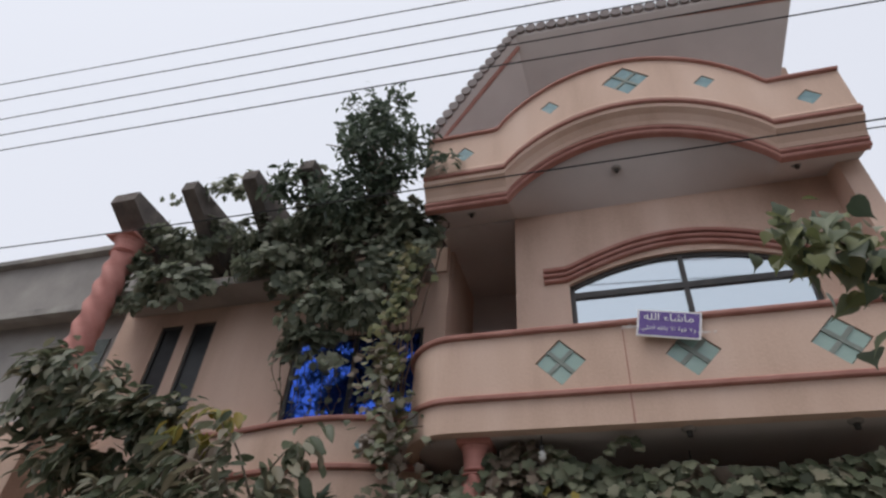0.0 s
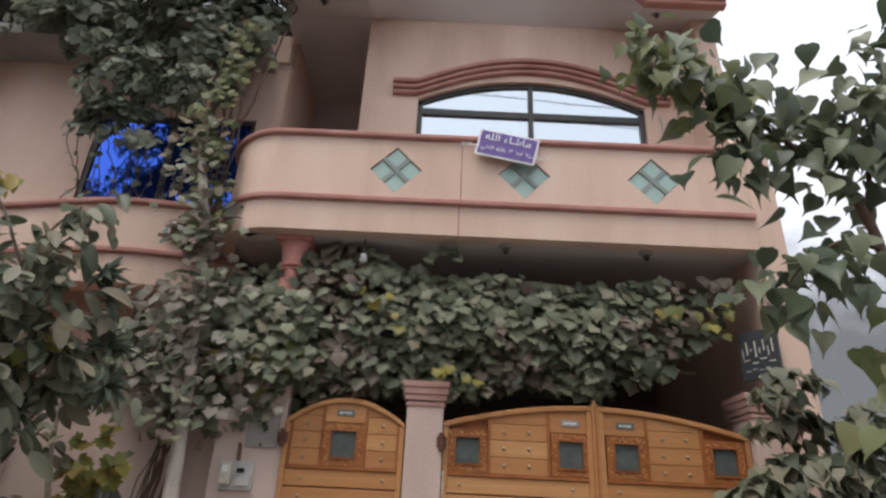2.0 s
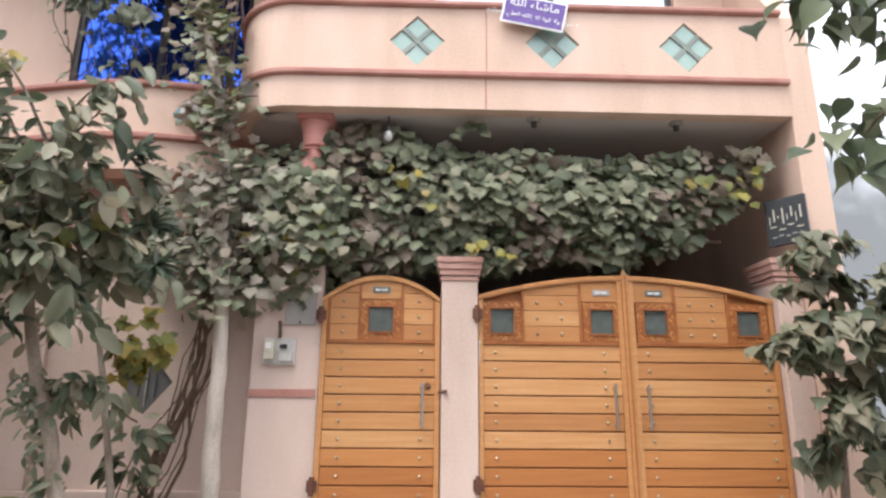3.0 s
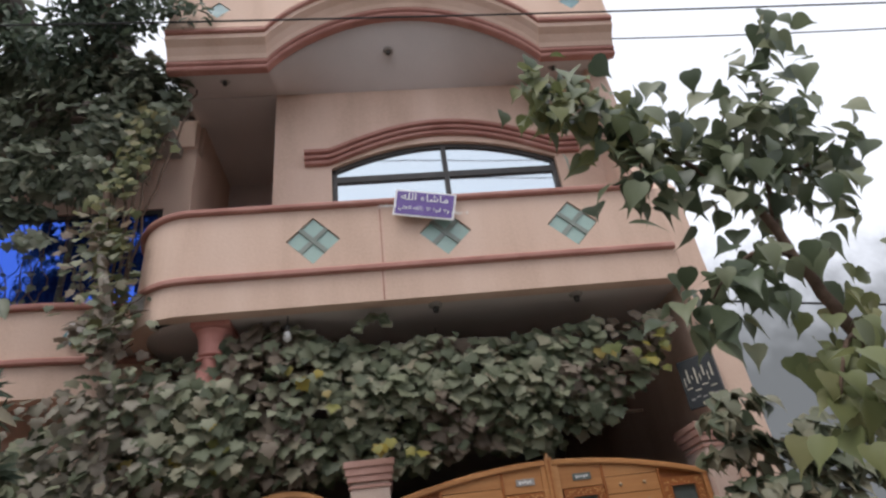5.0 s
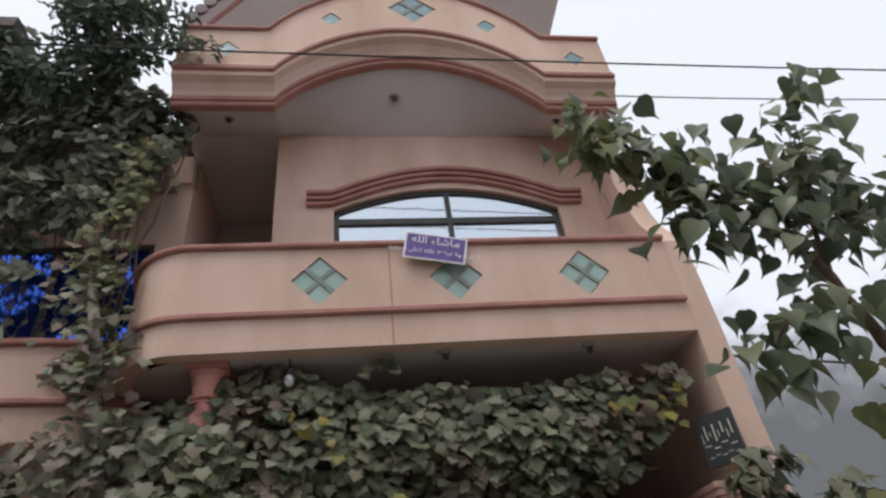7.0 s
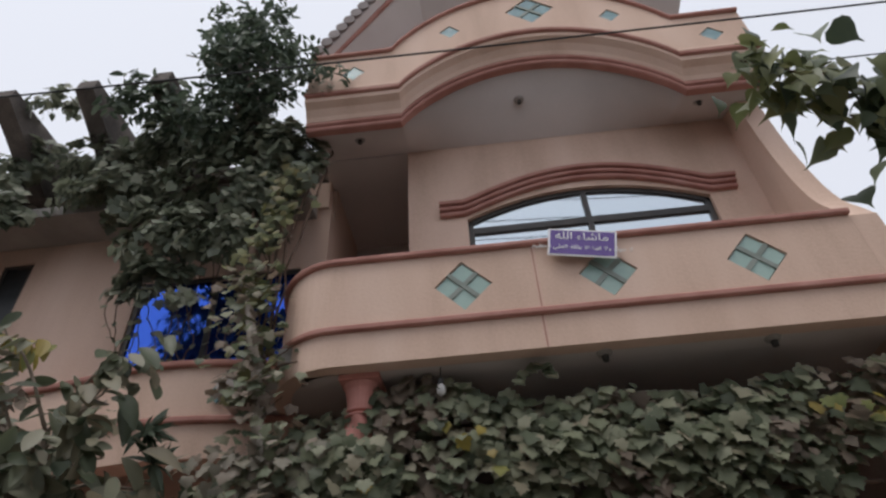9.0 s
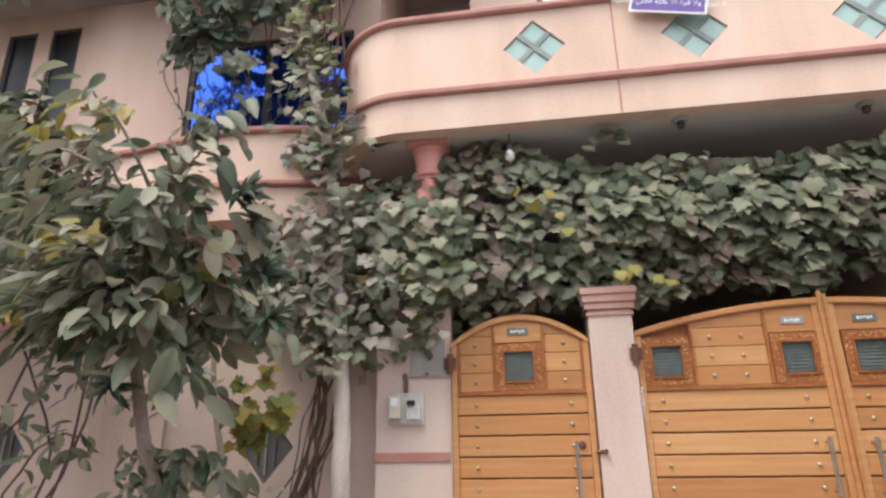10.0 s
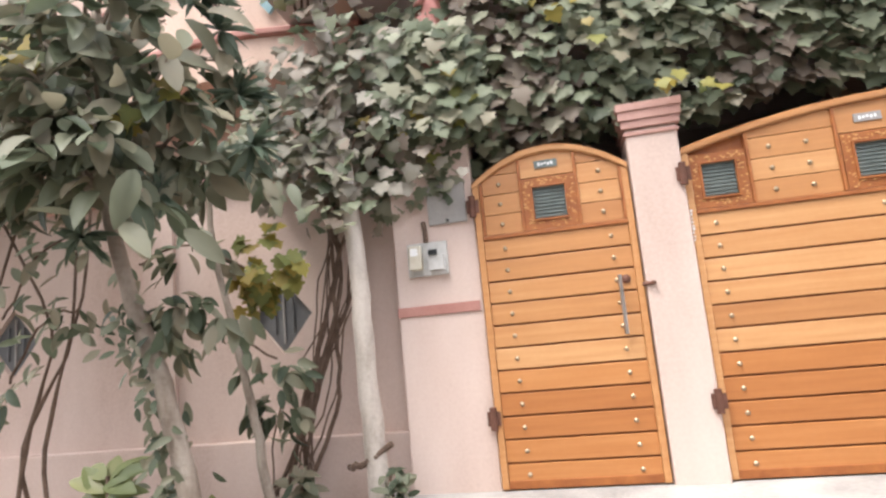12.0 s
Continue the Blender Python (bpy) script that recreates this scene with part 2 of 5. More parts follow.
def sweep(path, outs, profile, up=(0, 0, 1), ends=True, bm=None):
    """Sweeps a closed profile of (outward, up) along a path."""
    bm = bm or bmesh.new()
    up = Vector(up)
    rings = []
    for p, o in zip(path, outs):
        p, o = Vector(p), Vector(o)
        rings.append([bm.verts.new(p + o * a + up * b) for a, b in profile])
    n = len(profile)
    for r, s in zip(rings, rings[1:]):
        for k in range(n):
            bm.faces.new((r[k], r[(k + 1) % n], s[(k + 1) % n], s[k]))
    if ends:
        bm.faces.new(rings[0])
        bm.faces.new(rings[-1][::-1])
    return bm


def tube(points, radii, sides=8, bm=None, lump=0.0):
    """A tapered round limb along points."""
    bm = bm or bmesh.new()
    pts = [Vector(p) for p in points]
    rings = []
    side = None
    for k, p in enumerate(pts):
        d = (pts[min(k + 1, len(pts) - 1)] - pts[max(k - 1, 0)]).normalized()
        if side is None:
            side = d.orthogonal().normalized()
        side = (side - d * side.dot(d)).normalized()
        over = d.cross(side)
        r = radii[k] if isinstance(radii, (list, tuple)) else radii
        ring = []
        for s in range(sides):
            a = 2 * math.pi * s / sides
            rr = r * (1 + lump * noise.noise(p * 7 + Vector((s, k, 0))))
            ring.append(bm.verts.new(p + side * (rr * math.cos(a)) + over * (rr * math.sin(a))))
        rings.append(ring)
    for r, s in zip(rings, rings[1:]):
        for k in range(sides):
            bm.faces.new((r[k], r[(k + 1) % sides], s[(k + 1) % sides], s[k]))
    bm.faces.new(rings[0][::-1])
    bm.faces.new(rings[-1])
    return bm


def bend(points, steps=6, wob=0.0, seed=0):
    """Smooth line through points with a little wander."""
    ps = [Vector(p) for p in points]
    out = []
    rnd = random.Random(seed)
    for k in range(len(ps) - 1):
        a, b, c, d = ps[max(k - 1, 0)], ps[k], ps[k + 1], ps[min(k + 2, len(ps) - 1)]
        for s in range(steps):
            u = s / steps
            q = 0.5 * (2 * b + (c - a) * u + (2 * a - 5 * b + 4 * c - d) * u * u + (3 * b - a - 3 * c + d) * u ** 3)
            out.append(q + Vector([rnd.uniform(-wob, wob) for _ in range(3)]))
    return out + [ps[-1]]


# ---- leaves: outline in the leaf's plane, stalk at the origin, tip towards +y ----
HALF_VINE = [(0.0, 0.05), (0.16, -0.10), (0.34, -0.09), (0.47, 0.06), (0.35, 0.18), (0.58, 0.30), (0.55, 0.45), (0.33, 0.49), (0.33, 0.68), (0.17, 0.74), (0.0, 0.98)]
HALF_HEART = [(0.0, 0.06), (0.20, -0.04), (0.40, 0.10), (0.44, 0.32), (0.32, 0.56), (0.14, 0.76), (0.05, 0.90), (0.0, 1.15)]
HALF_OVAL = [(0.0, 0.0), (0.10, 0.10), (0.19, 0.30), (0.215, 0.52), (0.16, 0.78), (0.07, 0.94), (0.0, 1.02)]
HALF_LANCE = [(0.0, 0.0), (0.05, 0.08), (0.105, 0.30), (0.12, 0.52), (0.085, 0.80), (0.0, 1.05)]


def leaf_shape(half, fold, droop, curl=0.0):
    """Vertices and faces of one leaf: creased along the rib, drooping to the tip."""
    rib = [0.0, 0.25, 0.5, 0.75, half[-1][1]]
    verts, faces = [], []

    def place(x, y):
        return (x, y, abs(x) * fold - droop * y * y + curl * abs(x) ** 2 * math.sin(6 * y))

    for y in rib:
        verts.append(place(0, y))
    for side in (1, -1):
        base = len(verts)
        pts = half[1:-1]
        for x, y in pts:
            verts.append(place(side * x, y))
        near = [min(range(len(rib)), key=lambda r: abs(rib[r] - max(0, y))) for x, y in pts]
        loop = [(0, base, near[0])]
        for k in range(len(pts) - 1):
            f = [base + k, base + k + 1, near[k + 1]]
            if near[k] != near[k + 1]:
                f.append(near[k])
            faces.append(f if side > 0 else f[::-1])
        f0 = [0, base] + ([near[0]] if near[0] != 0 else [])
        if len(f0) > 2:
            faces.append(f0 if side > 0 else f0[::-1])
        f1 = [base + len(pts) - 1, len(rib) - 1, near[-1]]
        if len(set(f1)) > 2:
            faces.append(f1 if side > 0 else f1[::-1])
    return np.array(verts), faces


SHAPES = {
    "vine": [leaf_shape(HALF_VINE, 0.05, 0.14), leaf_shape(HALF_VINE, -0.10, 0.22), leaf_shape(HALF_VINE, 0.14, 0.08), leaf_shape(HALF_VINE, -0.02, 0.28)],
    "heart": [leaf_shape(HALF_HEART, 0.25, 0.2), leaf_shape(HALF_HEART, 0.5, 0.3), leaf_shape(HALF_HEART, 0.1, 0.4)],
    "oval": [leaf_shape(HALF_OVAL, 0.35, 0.2), leaf_shape(HALF_OVAL, 0.6, 0.35), leaf_shape(HALF_OVAL, 0.15, 0.1)],
    "lance": [leaf_shape(HALF_LANCE, 0.5, 0.25), leaf_shape(HALF_LANCE, 0.3, 0.4)],
}
LEAF_MESHES = {}


def leaf_turn(rnd, face, tip, spread):
    """A turn whose leaf normal looks along face and whose tip points along tip, both with some scatter."""
    j = lambda: Vector([rnd.gauss(0, spread) for _ in range(3)])  # noqa: E731
    z = (Vector(face) + j()).normalized()
    y = Vector(tip) + j() * 0.8
    y = (y - z * y.dot(z)).normalized()
    return Matrix((y.cross(z), y, z)).transposed()


def foliage(parent, mat, spots, shape, singles=0, name="leaf", rest="foliage", label=""):
    """spots: (place, turn, size). The first ones are leaves of their own, the others one joined mesh."""
    kinds = SHAPES[shape]
    for k, (p, t, s) in enumerate(spots[:singles]):
        key = (shape, mat.name, k % len(kinds))
        if key not in LEAF_MESHES:
            v, f = kinds[k % len(kinds)]
            me = bpy.data.meshes.new(name)
            me.from_pydata([tuple(x) for x in v], [], f)
            me.materials.append(mat)
            me.shade_smooth()
            LEAF_MESHES[key] = me
        ob = new(name, LEAF_MESHES[key])
        ob.parent = parent
        ob.matrix_basis = Matrix.Translation(p) @ t.to_4x4() @ Matrix.Diagonal((s, s, s, 1))
    left = spots[singles:]
    if left:
        verts, faces, n = [], [], 0
        for k, (p, t, s) in enumerate(left):
            v, f = kinds[k % len(kinds)]
            w = v @ (np.array(t).T * s) + np.array(p)
            verts.append(w)
            faces += [[i + n for i in q] for q in f]
            n += len(v)
        ob = mesh_object(rest, np.concatenate(verts).tolist(), faces, mat, parent, label, smooth=True)
        ob["kind"] = "stuff"

# ---- setting: ground, road ----
ground = tagged(mesh_object("ground", [(-400, -400, -0.03), (400, -400, -0.03), (400, 400, -0.03), (-400, 400, -0.03)], [(0, 1, 2, 3)], SOIL), "dusty bare soil along the street and round the houses", "ground", kind="structure")
road = tagged(part("road", box(-60, 60, -9.5, -3.0, -0.2, -0.005), ASPHALT), "dusty grey asphalt lane in front of the house", "road", kind="structure")
ramp_bm = bmesh.new()
for x0, x1 in ((-1.7, 3.6),):
    v = [ramp_bm.verts.new(c) for c in ((x0, -3.0, -0.1), (x1, -3.0, -0.1), (x1, -3.0, 0.0), (x0, -3.0, 0.0), (x0, 0.25, -0.1), (x1, 0.25, -0.1), (x1, -0.1, 0.06), (x0, -0.1, 0.06), (x1, 0.25, 0.06), (x0, 0.25, 0.06))]
    for f in ((0, 1, 2, 3), (3, 2, 6, 7), (7, 6, 8, 9), (9, 8, 5, 4), (0, 4, 5, 1), (1, 5, 8, 6, 2), (0, 3, 7, 9, 4)):
        ramp_bm.faces.new([v[k] for k in f])
tagged(part("pavement", ramp_bm, CONCRETE), "worn grey concrete ramp up to the gates", "ramp", kind="structure")

YB = -0.30   # front of the balcony and of the roof parapet
YW = 0.62    # wall with the arched window
XR0, XR1 = 3.17, 3.42


def diamond(cx, cz, w, h):
    return [(cx - w, cz), (cx, cz - h), (cx + w, cz), (cx, cz + h)]


# ---- the house's structure ----
def plain_wall(name, bm, mat, label):
    return tagged(part(name, bm, mat), label, "wall", kind="structure")


plain_wall("wall_east", box(XR0, XR1, -0.29, 6.0, -0.1, 4.70, 0.012), PLASTER, "peach plastered side wall at the end of the porch")
# upper side wall, its front edge swept back in a hollow curve
def bend2(points):
    return [(p.x, p.y) for p in bend([(a, b, 0) for a, b in points], 3)]


prof = [(6.0, 4.70), (-0.27, 4.70)]
prof += bend2([(-0.27, 4.71), (-0.18, 4.86), (-0.04, 5.08), (0.06, 5.36), (0.14, 5.75), (0.20, 6.2), (0.24, 6.8), (0.26, 7.3)])
prof += [(6.0, 7.3)]
bm = bmesh.new()
a = [bm.verts.new((XR0 + 0.01, y, z)) for y, z in prof]
b = [bm.verts.new((XR1 - 0.005, y, z)) for y, z in prof]
bm.faces.new(a)
bm.faces.new(b[::-1])
for k in range(len(prof)):
    j = (k + 1) % len(prof)
    bm.faces.new((a[k], a[j], b[j], b[k]))
plain_wall("wall_east_upper", bm, PLASTER, "peach plastered upper side wall with hollow curved front edge")

# wall with the arched window
WX0, WX1, WC = -0.12, 2.62, 1.25
def arch_z(x, spring, rise, half):
    s = max(-1.0, min(1.0, (x - WC) / half))
    return spring + rise * (1 - s * s)
win_loop = [(WX0, 4.9), (WX1, 4.9)] + [(WX1 - (WX1 - WX0) * k / 20, arch_z(WX1 - (WX1 - WX0) * k / 20, 5.93, 0.33, (WX1 - WX0) / 2)) for k in range(21)]
plain_wall("wall_front_upper", slab([(-0.80, 3.7), (3.18, 3.7), (3.18, 7.3), (-0.80, 7.3)], [win_loop], YW, YW + 0.23), PLASTER, "peach plastered wall with wide arched window")
plain_wall("wall_recess_side", box(-0.80, -0.57, YW + 0.232, 3.4, 3.7, 7.3), PLASTER, "peach plastered side wall of the shaded balcony recess")
plain_wall("wall_recess_back", box(-2.1, -0.8, 2.4, 2.6, 3.7, 7.3), SOFFIT, "plastered back wall of the shaded balcony recess")
plain_wall("wall_porch_back", box(-2.4, XR0, 5.0, 5.2, -0.1, 3.69), PORCH, "plastered back wall of the car porch, shade put into its colour")
plain_wall("wall_porch_west", box(-2.4, -2.2, 0.95, 5.0, -0.1, 3.69), PORCH, "plastered side wall of the car porch, shade put into its colour")
plain_wall("wall_front_west", slab([(-7.4, -0.1), (-1.82, -0.1), (-1.82, 6.6), (-7.4, 6.6)], [[(-4.05, 4.25), (-2.12, 4.25), (-2.12, 5.7), (-4.05, 5.7)], [(-6.55, 4.4), (-6.15, 4.4), (-6.15, 6.2), (-6.55, 6.2)], [(-5.95, 4.4), (-5.55, 4.4), (-5.55, 6.2), (-5.95, 6.2)]], 0.9, 1.12), PLASTER, "peach plastered front wall behind climbing plants")
plain_wall("wall_recess_west", box(-2.05, -1.83, 1.125, 2.4, 3.7, 7.3), PLASTER, "peach plastered wall beside the shaded balcony recess")
plain_wall("wall_back", box(-6.9, 3.42, 6.0, 6.2, -0.1, 7.3), GREYWALL, "plain rendered rear wall of the house")
plain_wall("wall_west", box(-7.4, -7.2, 1.13, 6.0, -0.1, 6.6), PLASTER, "plain plastered side wall of the house")
tagged(part("ceiling", box(-2.4, XR0, 0.02, 5.2, 3.69, 3.85), SOFFIT), "grey plastered porch ceiling slab under the balcony", "ceiling", kind="structure")
tagged(part("floor", box(-6.9, XR0, 0.3, 6.0, -0.1, 0.07), CONCRETE), "grey concrete floor of the car porch", "floor", kind="structure")
tagged(part("roof_slab", box(-6.9, 3.16, 0.95, 6.2, 7.31, 7.6), CONCRETE), "concrete roof slab over the upper storey", "roof", kind="structure")

# ---- balcony ----
balcony = thing("balcony", "peach plastered curved balcony with red bands and glass diamonds", "balcony", (0.4, YB, 3.67))
NL = 14
bpath = [(XR0, YB), (-1.33, YB)]
bout = [(0, -1), (0, -1)]
for k in range(1, NL + 1):
    a = math.pi / 2 * k / NL
    bpath.append((-1.33 - 0.64 * math.sin(a), YB + 0.75 * (1 - math.cos(a))))
    n = Vector((-math.sin(a) / 0.64, -math.cos(a) / 0.75)).normalized()
    bout.append((n.x, n.y))
bpath.append((-1.97, 0.88))
bout.append((-1, 0))


def along(profile, start=0):
    return sweep([(x - balcony.location.x, y - balcony.location.y, -balcony.location.z) for x, y in bpath[start:]], [(x, y, 0) for x, y in bout[start:]], profile)


part("fascia", along([(0, 3.67), (0, 3.972), (-0.14, 3.972), (-0.14, 3.67)]), PLASTER, balcony)
part("lower_band", along([(-0.02, 3.973), (0.025, 3.973), (0.04, 3.985), (0.04, 4.02), (0.025, 4.035), (-0.02, 4.035)]), TRIM, balcony, "dull red plaster band")
part("coping", along([(-0.15, 4.690), (0.03, 4.690), (0.045, 4.705), (0.045, 4.735), (0.03, 4.75), (-0.15, 4.75)]), TRIM, balcony, "dull red coping")
part("curved_wall", along([(0, 4.036), (0, 4.689), (-0.12, 4.689), (-0.12, 4.036)], 1), PLASTER, balcony)
DM = [(-0.215, 4.345), (1.02, 4.345), (2.262, 4.345)]
loc = balcony.location
part("front_wall", slab([(-1.33 - loc.x, 4.036 - loc.z), (XR0 - loc.x, 4.036 - loc.z), (XR0 - loc.x, 4.689 - loc.z), (-1.33 - loc.x, 4.689 - loc.z)], [diamond(x - loc.x, z - loc.z, 0.25, 0.255) for x, z in DM], 0.0, 0.12), PLASTER, balcony)
part("soffit", box(-1.6 - loc.x, XR0 - loc.x, 0.142, 0.32, 0.0, 0.15), SOFFIT, balcony, "grey soffit under the balcony edge")
part("deck", box(-1.82 - loc.x, XR0 - loc.x, 0.143, YW - YB, 0.151, 0.3), CONCRETE, balcony)
bm = box(0.40 - loc.x, 0.412 - loc.x, -0.003, 0.01, 0.004, 0.30)
part("crack", bm, TRIM, balcony, "thin vertical construction joint")
part("crack", box(0.41 - loc.x, 0.42 - loc.x, -0.003, 0.01, 0.37, 1.015), TRIM, balcony, "thin vertical construction joint")


def glass_diamond(cx, cz, w, h, y, parent, mat, panes=True):
    """A diamond of glass set back in the wall, quartered by a cement cross."""
    root = new("glass_diamond")
    root.parent = parent
    root.location = Vector((cx, y, cz)) - parent.location
    root["label"] = "diamond of pale green glass panes with cement cross"
    g = 0.022 if panes else 0.0
    if panes:
        for sx, sz in ((1, 0), (-1, 0), (0, 1), (0, -1)):
            c = Vector((sx * w / 2, 0, sz * h / 2))
            k = 0.5 - g / (w + h)
            bm = bmesh.new()
            vs = [bm.verts.new((c.x + dx * w * k, 0.014 + 0.004 * ((dx + dz) % 2), c.z + dz * h * k)) for dx, dz in ((-1, 0), (0, -1), (1, 0), (0, 1))]
            f = bm.faces.new(vs)
            r = bmesh.ops.extrude_face_region(bm, geom=[f])
            bmesh.ops.translate(bm, vec=(0, 0.02, 0), verts=[v for v in r["geom"] if isinstance(v, bmesh.types.BMVert)])
            part("pane", bm, mat, root)
        for s in (1, -1):
            bm = bmesh.new()
            a, b = Vector((-w / 2, 0, -s * h / 2)), Vector((w / 2, 0, s * h / 2))
            d = (b - a).normalized()
            n = Vector((-d.z, 0, d.x)) * 0.022
            for yy in (0.006 + 0.002 * s,):
                vs = [bm.verts.new(q + Vector((0, yy, 0))) for q in (a - n, b - n, b + n, a + n)]
                f = bm.faces.new(vs)
            r = bmesh.ops.extrude_face_region(bm, geom=[f])
            bmesh.ops.translate(bm, vec=(0, 0.035, 0), verts=[v for v in r["geom"] if isinstance(v, bmesh.types.BMVert)])
            part("cross_bar", bm, CEMENT, root)
    else:
        bm = slab(diamond(0, 0, w, h), [], 0.012, 0.05)
        part("pane", bm, mat, root)
    bm = slab(diamond(0, 0, w * 1.05, h * 1.05), [], 0.075, 0.085)
    part("backing", bm, CEMENT, root)
    return root


for x, z in DM:
    glass_diamond(x, z, 0.25, 0.255, YB, balcony, GREEN_GLASS)

# ---- arched window ----
window = thing("window_1", "wide arched window with dark frame and reflective panes", "window", (WC, YW, 4.9), kind="structure")
def bar(x0, x1, z0, z1, y0=0.05, y1=0.11, parent=window, name="window_frame", mat=FRAME):
    l = parent.location
    return part(name, box(x0 - l.x, x1 - l.x, y0, y1, z0 - l.z, z1 - l.z, 0.004), mat, parent)
bar(WX0, WX0 + 0.06, 4.91, 5.93)
bar(WX1 - 0.06, WX1, 4.91, 5.93)
bar(WC - 0.03, WC + 0.03, 4.95, 6.24, 0.045, 0.115)
bar(WX0 + 0.06, WX1 - 0.06, 5.74, 5.83, 0.048, 0.112)
xs = [WX0 + (WX1 - WX0) * k / 24 for k in range(25)]
hw = (WX1 - WX0) / 2
part("window_frame", sweep([(x - WC, 0.05, arch_z(x, 5.93, 0.33, hw) - 4.9) for x in xs], [(0, 1, 0)] * 25, [(0, -0.055), (0.06, -0.055), (0.06, 0.0), (0, 0.0)]), FRAME, window)
for x0, x1 in ((WX0 + 0.06, WC - 0.03), (WC + 0.03, WX1 - 0.06)):
    part("pane", box(x0 - WC, x1 - WC, 0.078, 0.084, 0.05, 0.845), SILVER_GLASS, window, "silver reflective glass")
    pts = [(x0 - WC, 0.925), (x1 - WC, 0.925)] + [(x1 - (x1 - x0) * k / 12 - WC, arch_z(x1 - (x1 - x0) * k / 12, 5.93, 0.33, hw) - 4.9 - 0.04) for k in range(13)]
    part("pane", slab(pts, [], 0.078, 0.084), SILVER_GLASS, window, "silver reflective glass")
bm = box(WX0 - WC, WX1 - WC, 0.0, 0.2, 0.0, 0.045)
part("window_sill", bm, PLASTER, window)

# hood mould over the window: three stepped red ribs
hood = thing("hood_mould", "stepped red plaster hood mould over the arched window", "moulding", (WC, YW, 5.95), kind="structure")
def hood_z(x):
    s = abs(x - WC) / 1.40
    return 0.02 + (0.385 * (1 - s ** 2) ** 1.15 if s < 1 else 0.0)
hx = [WC - 1.68 + 3.36 * k / 48 for k in range(49)]
for k, (off, th, out) in enumerate(((0.0, 0.055, 0.06), (0.062, 0.055, 0.09), (0.124, 0.06, 0.12))):
    part("rib", sweep([(x - WC, 0, hood_z(x) + off) for x in hx], [(0, -1, 0)] * 49, [(-0.01, 0), (out - 0.012, 0), (out, 0.012), (out, th - 0.012), (out - 0.012, th), (-0.01, th)]), TRIM, hood)

# ---- roof parapet with arched middle ----
parapet = thing("roof_parapet", "peach arched roof parapet with red bands and teal diamonds", "parapet", (0.85, YB, 6.74))
PC = 0.86
def rise(x, r=0.84, half=1.62):
    s = abs(x - PC) / half
    return r * (1 - s * s) ** 0.85 if s < 1 else 0.0
px = sorted({round(-1.88 + 5.29 * k / 72, 4) for k in range(73)} | {round(PC - 1.62, 4), round(PC + 1.62, 4)})
def arcs(name, profile, mat, label="", xs=px, r=0.84, half=1.62):
    return part(name, sweep([(x - 0.85, 0, rise(x, r, half)) for x in xs], [(0, -1, 0)] * len(xs), profile), mat, parapet, label)
arcs("lower_rib", [(-0.24, 0.11), (-0.16, 0.11), (-0.145, 0.125), (-0.145, 0.16), (-0.16, 0.172), (-0.24, 0.172)], TRIM, "dull red rib")
arcs("lower_rib", [(-0.24, 0.176), (-0.145, 0.176), (-0.125, 0.19), (-0.125, 0.225), (-0.145, 0.24), (-0.24, 0.24)], TRIM, "dull red rib")
arcs("cove", [(-0.42, 0.242), (-0.13, 0.242), (-0.11, 0.30), (-0.055, 0.38), (0.02, 0.43), (0.02, 0.50), (-0.42, 0.50)], PLASTER, "plaster cove under the parapet")
arcs("band", [(-0.2, 0.502), (0.045, 0.502), (0.06, 0.515), (0.06, 0.545), (0.045, 0.56), (-0.2, 0.56)], TRIM, "dull red band")
arcs("roll", [(-0.2, 0.562), (0.03, 0.562), (0.045, 0.59), (0.03, 0.625), (-0.2, 0.625)], PLASTER)
top = lambda x: 1.31 + rise(x, 1.03, 1.72)  # noqa: E731
outline = [(x - 0.85, 0.626 + rise(x)) for x in px] + [(x - 0.85, top(x)) for x in reversed(px)]
PD = [(-1.33, 0.95, 0.145, 0.145), (2.98, 0.92, 0.145, 0.145), (-0.11, 1.63, 0.135, 0.14), (1.92, 1.58, 0.135, 0.14), (0.955, 1.93, 0.32, 0.31)]
part("parapet_wall", slab(outline, [diamond(x - 0.85, z, w, h) for x, z, w, h in PD], 0.0, 0.15), PLASTER, parapet)
arcs("coping", [(-0.17, 1.312), (0.03, 1.312), (0.045, 1.325), (0.045, 1.355), (0.03, 1.37), (-0.17, 1.37)], TRIM, "dull red coping", r=1.03, half=1.72)
for x, z, w, h in PD:
    glass_diamond(x, z + 6.74, w, h, YB, parapet, TEAL_GLASS, panes=w > 0.2)
# soffit from the wall out to the arched edge
bm = bmesh.new()
f0 = [bm.verts.new((x - 0.85, 0.20, rise(x) + 0.14)) for x in px]
f1 = [bm.verts.new((x - 0.85, YW - YB - 0.004, 0.44)) for x in px]
g0 = [bm.verts.new((x - 0.85, 0.20, rise(x) + 0.4)) for x in px]
g1 = [bm.verts.new((x - 0.85, YW - YB - 0.004, 0.9)) for x in px]
for k in range(len(px) - 1):
    bm.faces.new((f0[k], f0[k + 1], f1[k + 1], f1[k]))
    bm.faces.new((g0[k], g1[k], g1[k + 1], g0[k + 1]))
    bm.faces.new((f0[k], g0[k], g0[k + 1], f0[k + 1]))
part("soffit", bm, SOFFIT, parapet, "grey painted soffit", smooth=True)
part("soffit_recess", box(-1.9 - 0.85, -0.80 - 0.85, YW - YB, 3.2, 0.42, 0.6), SOFFIT, parapet)

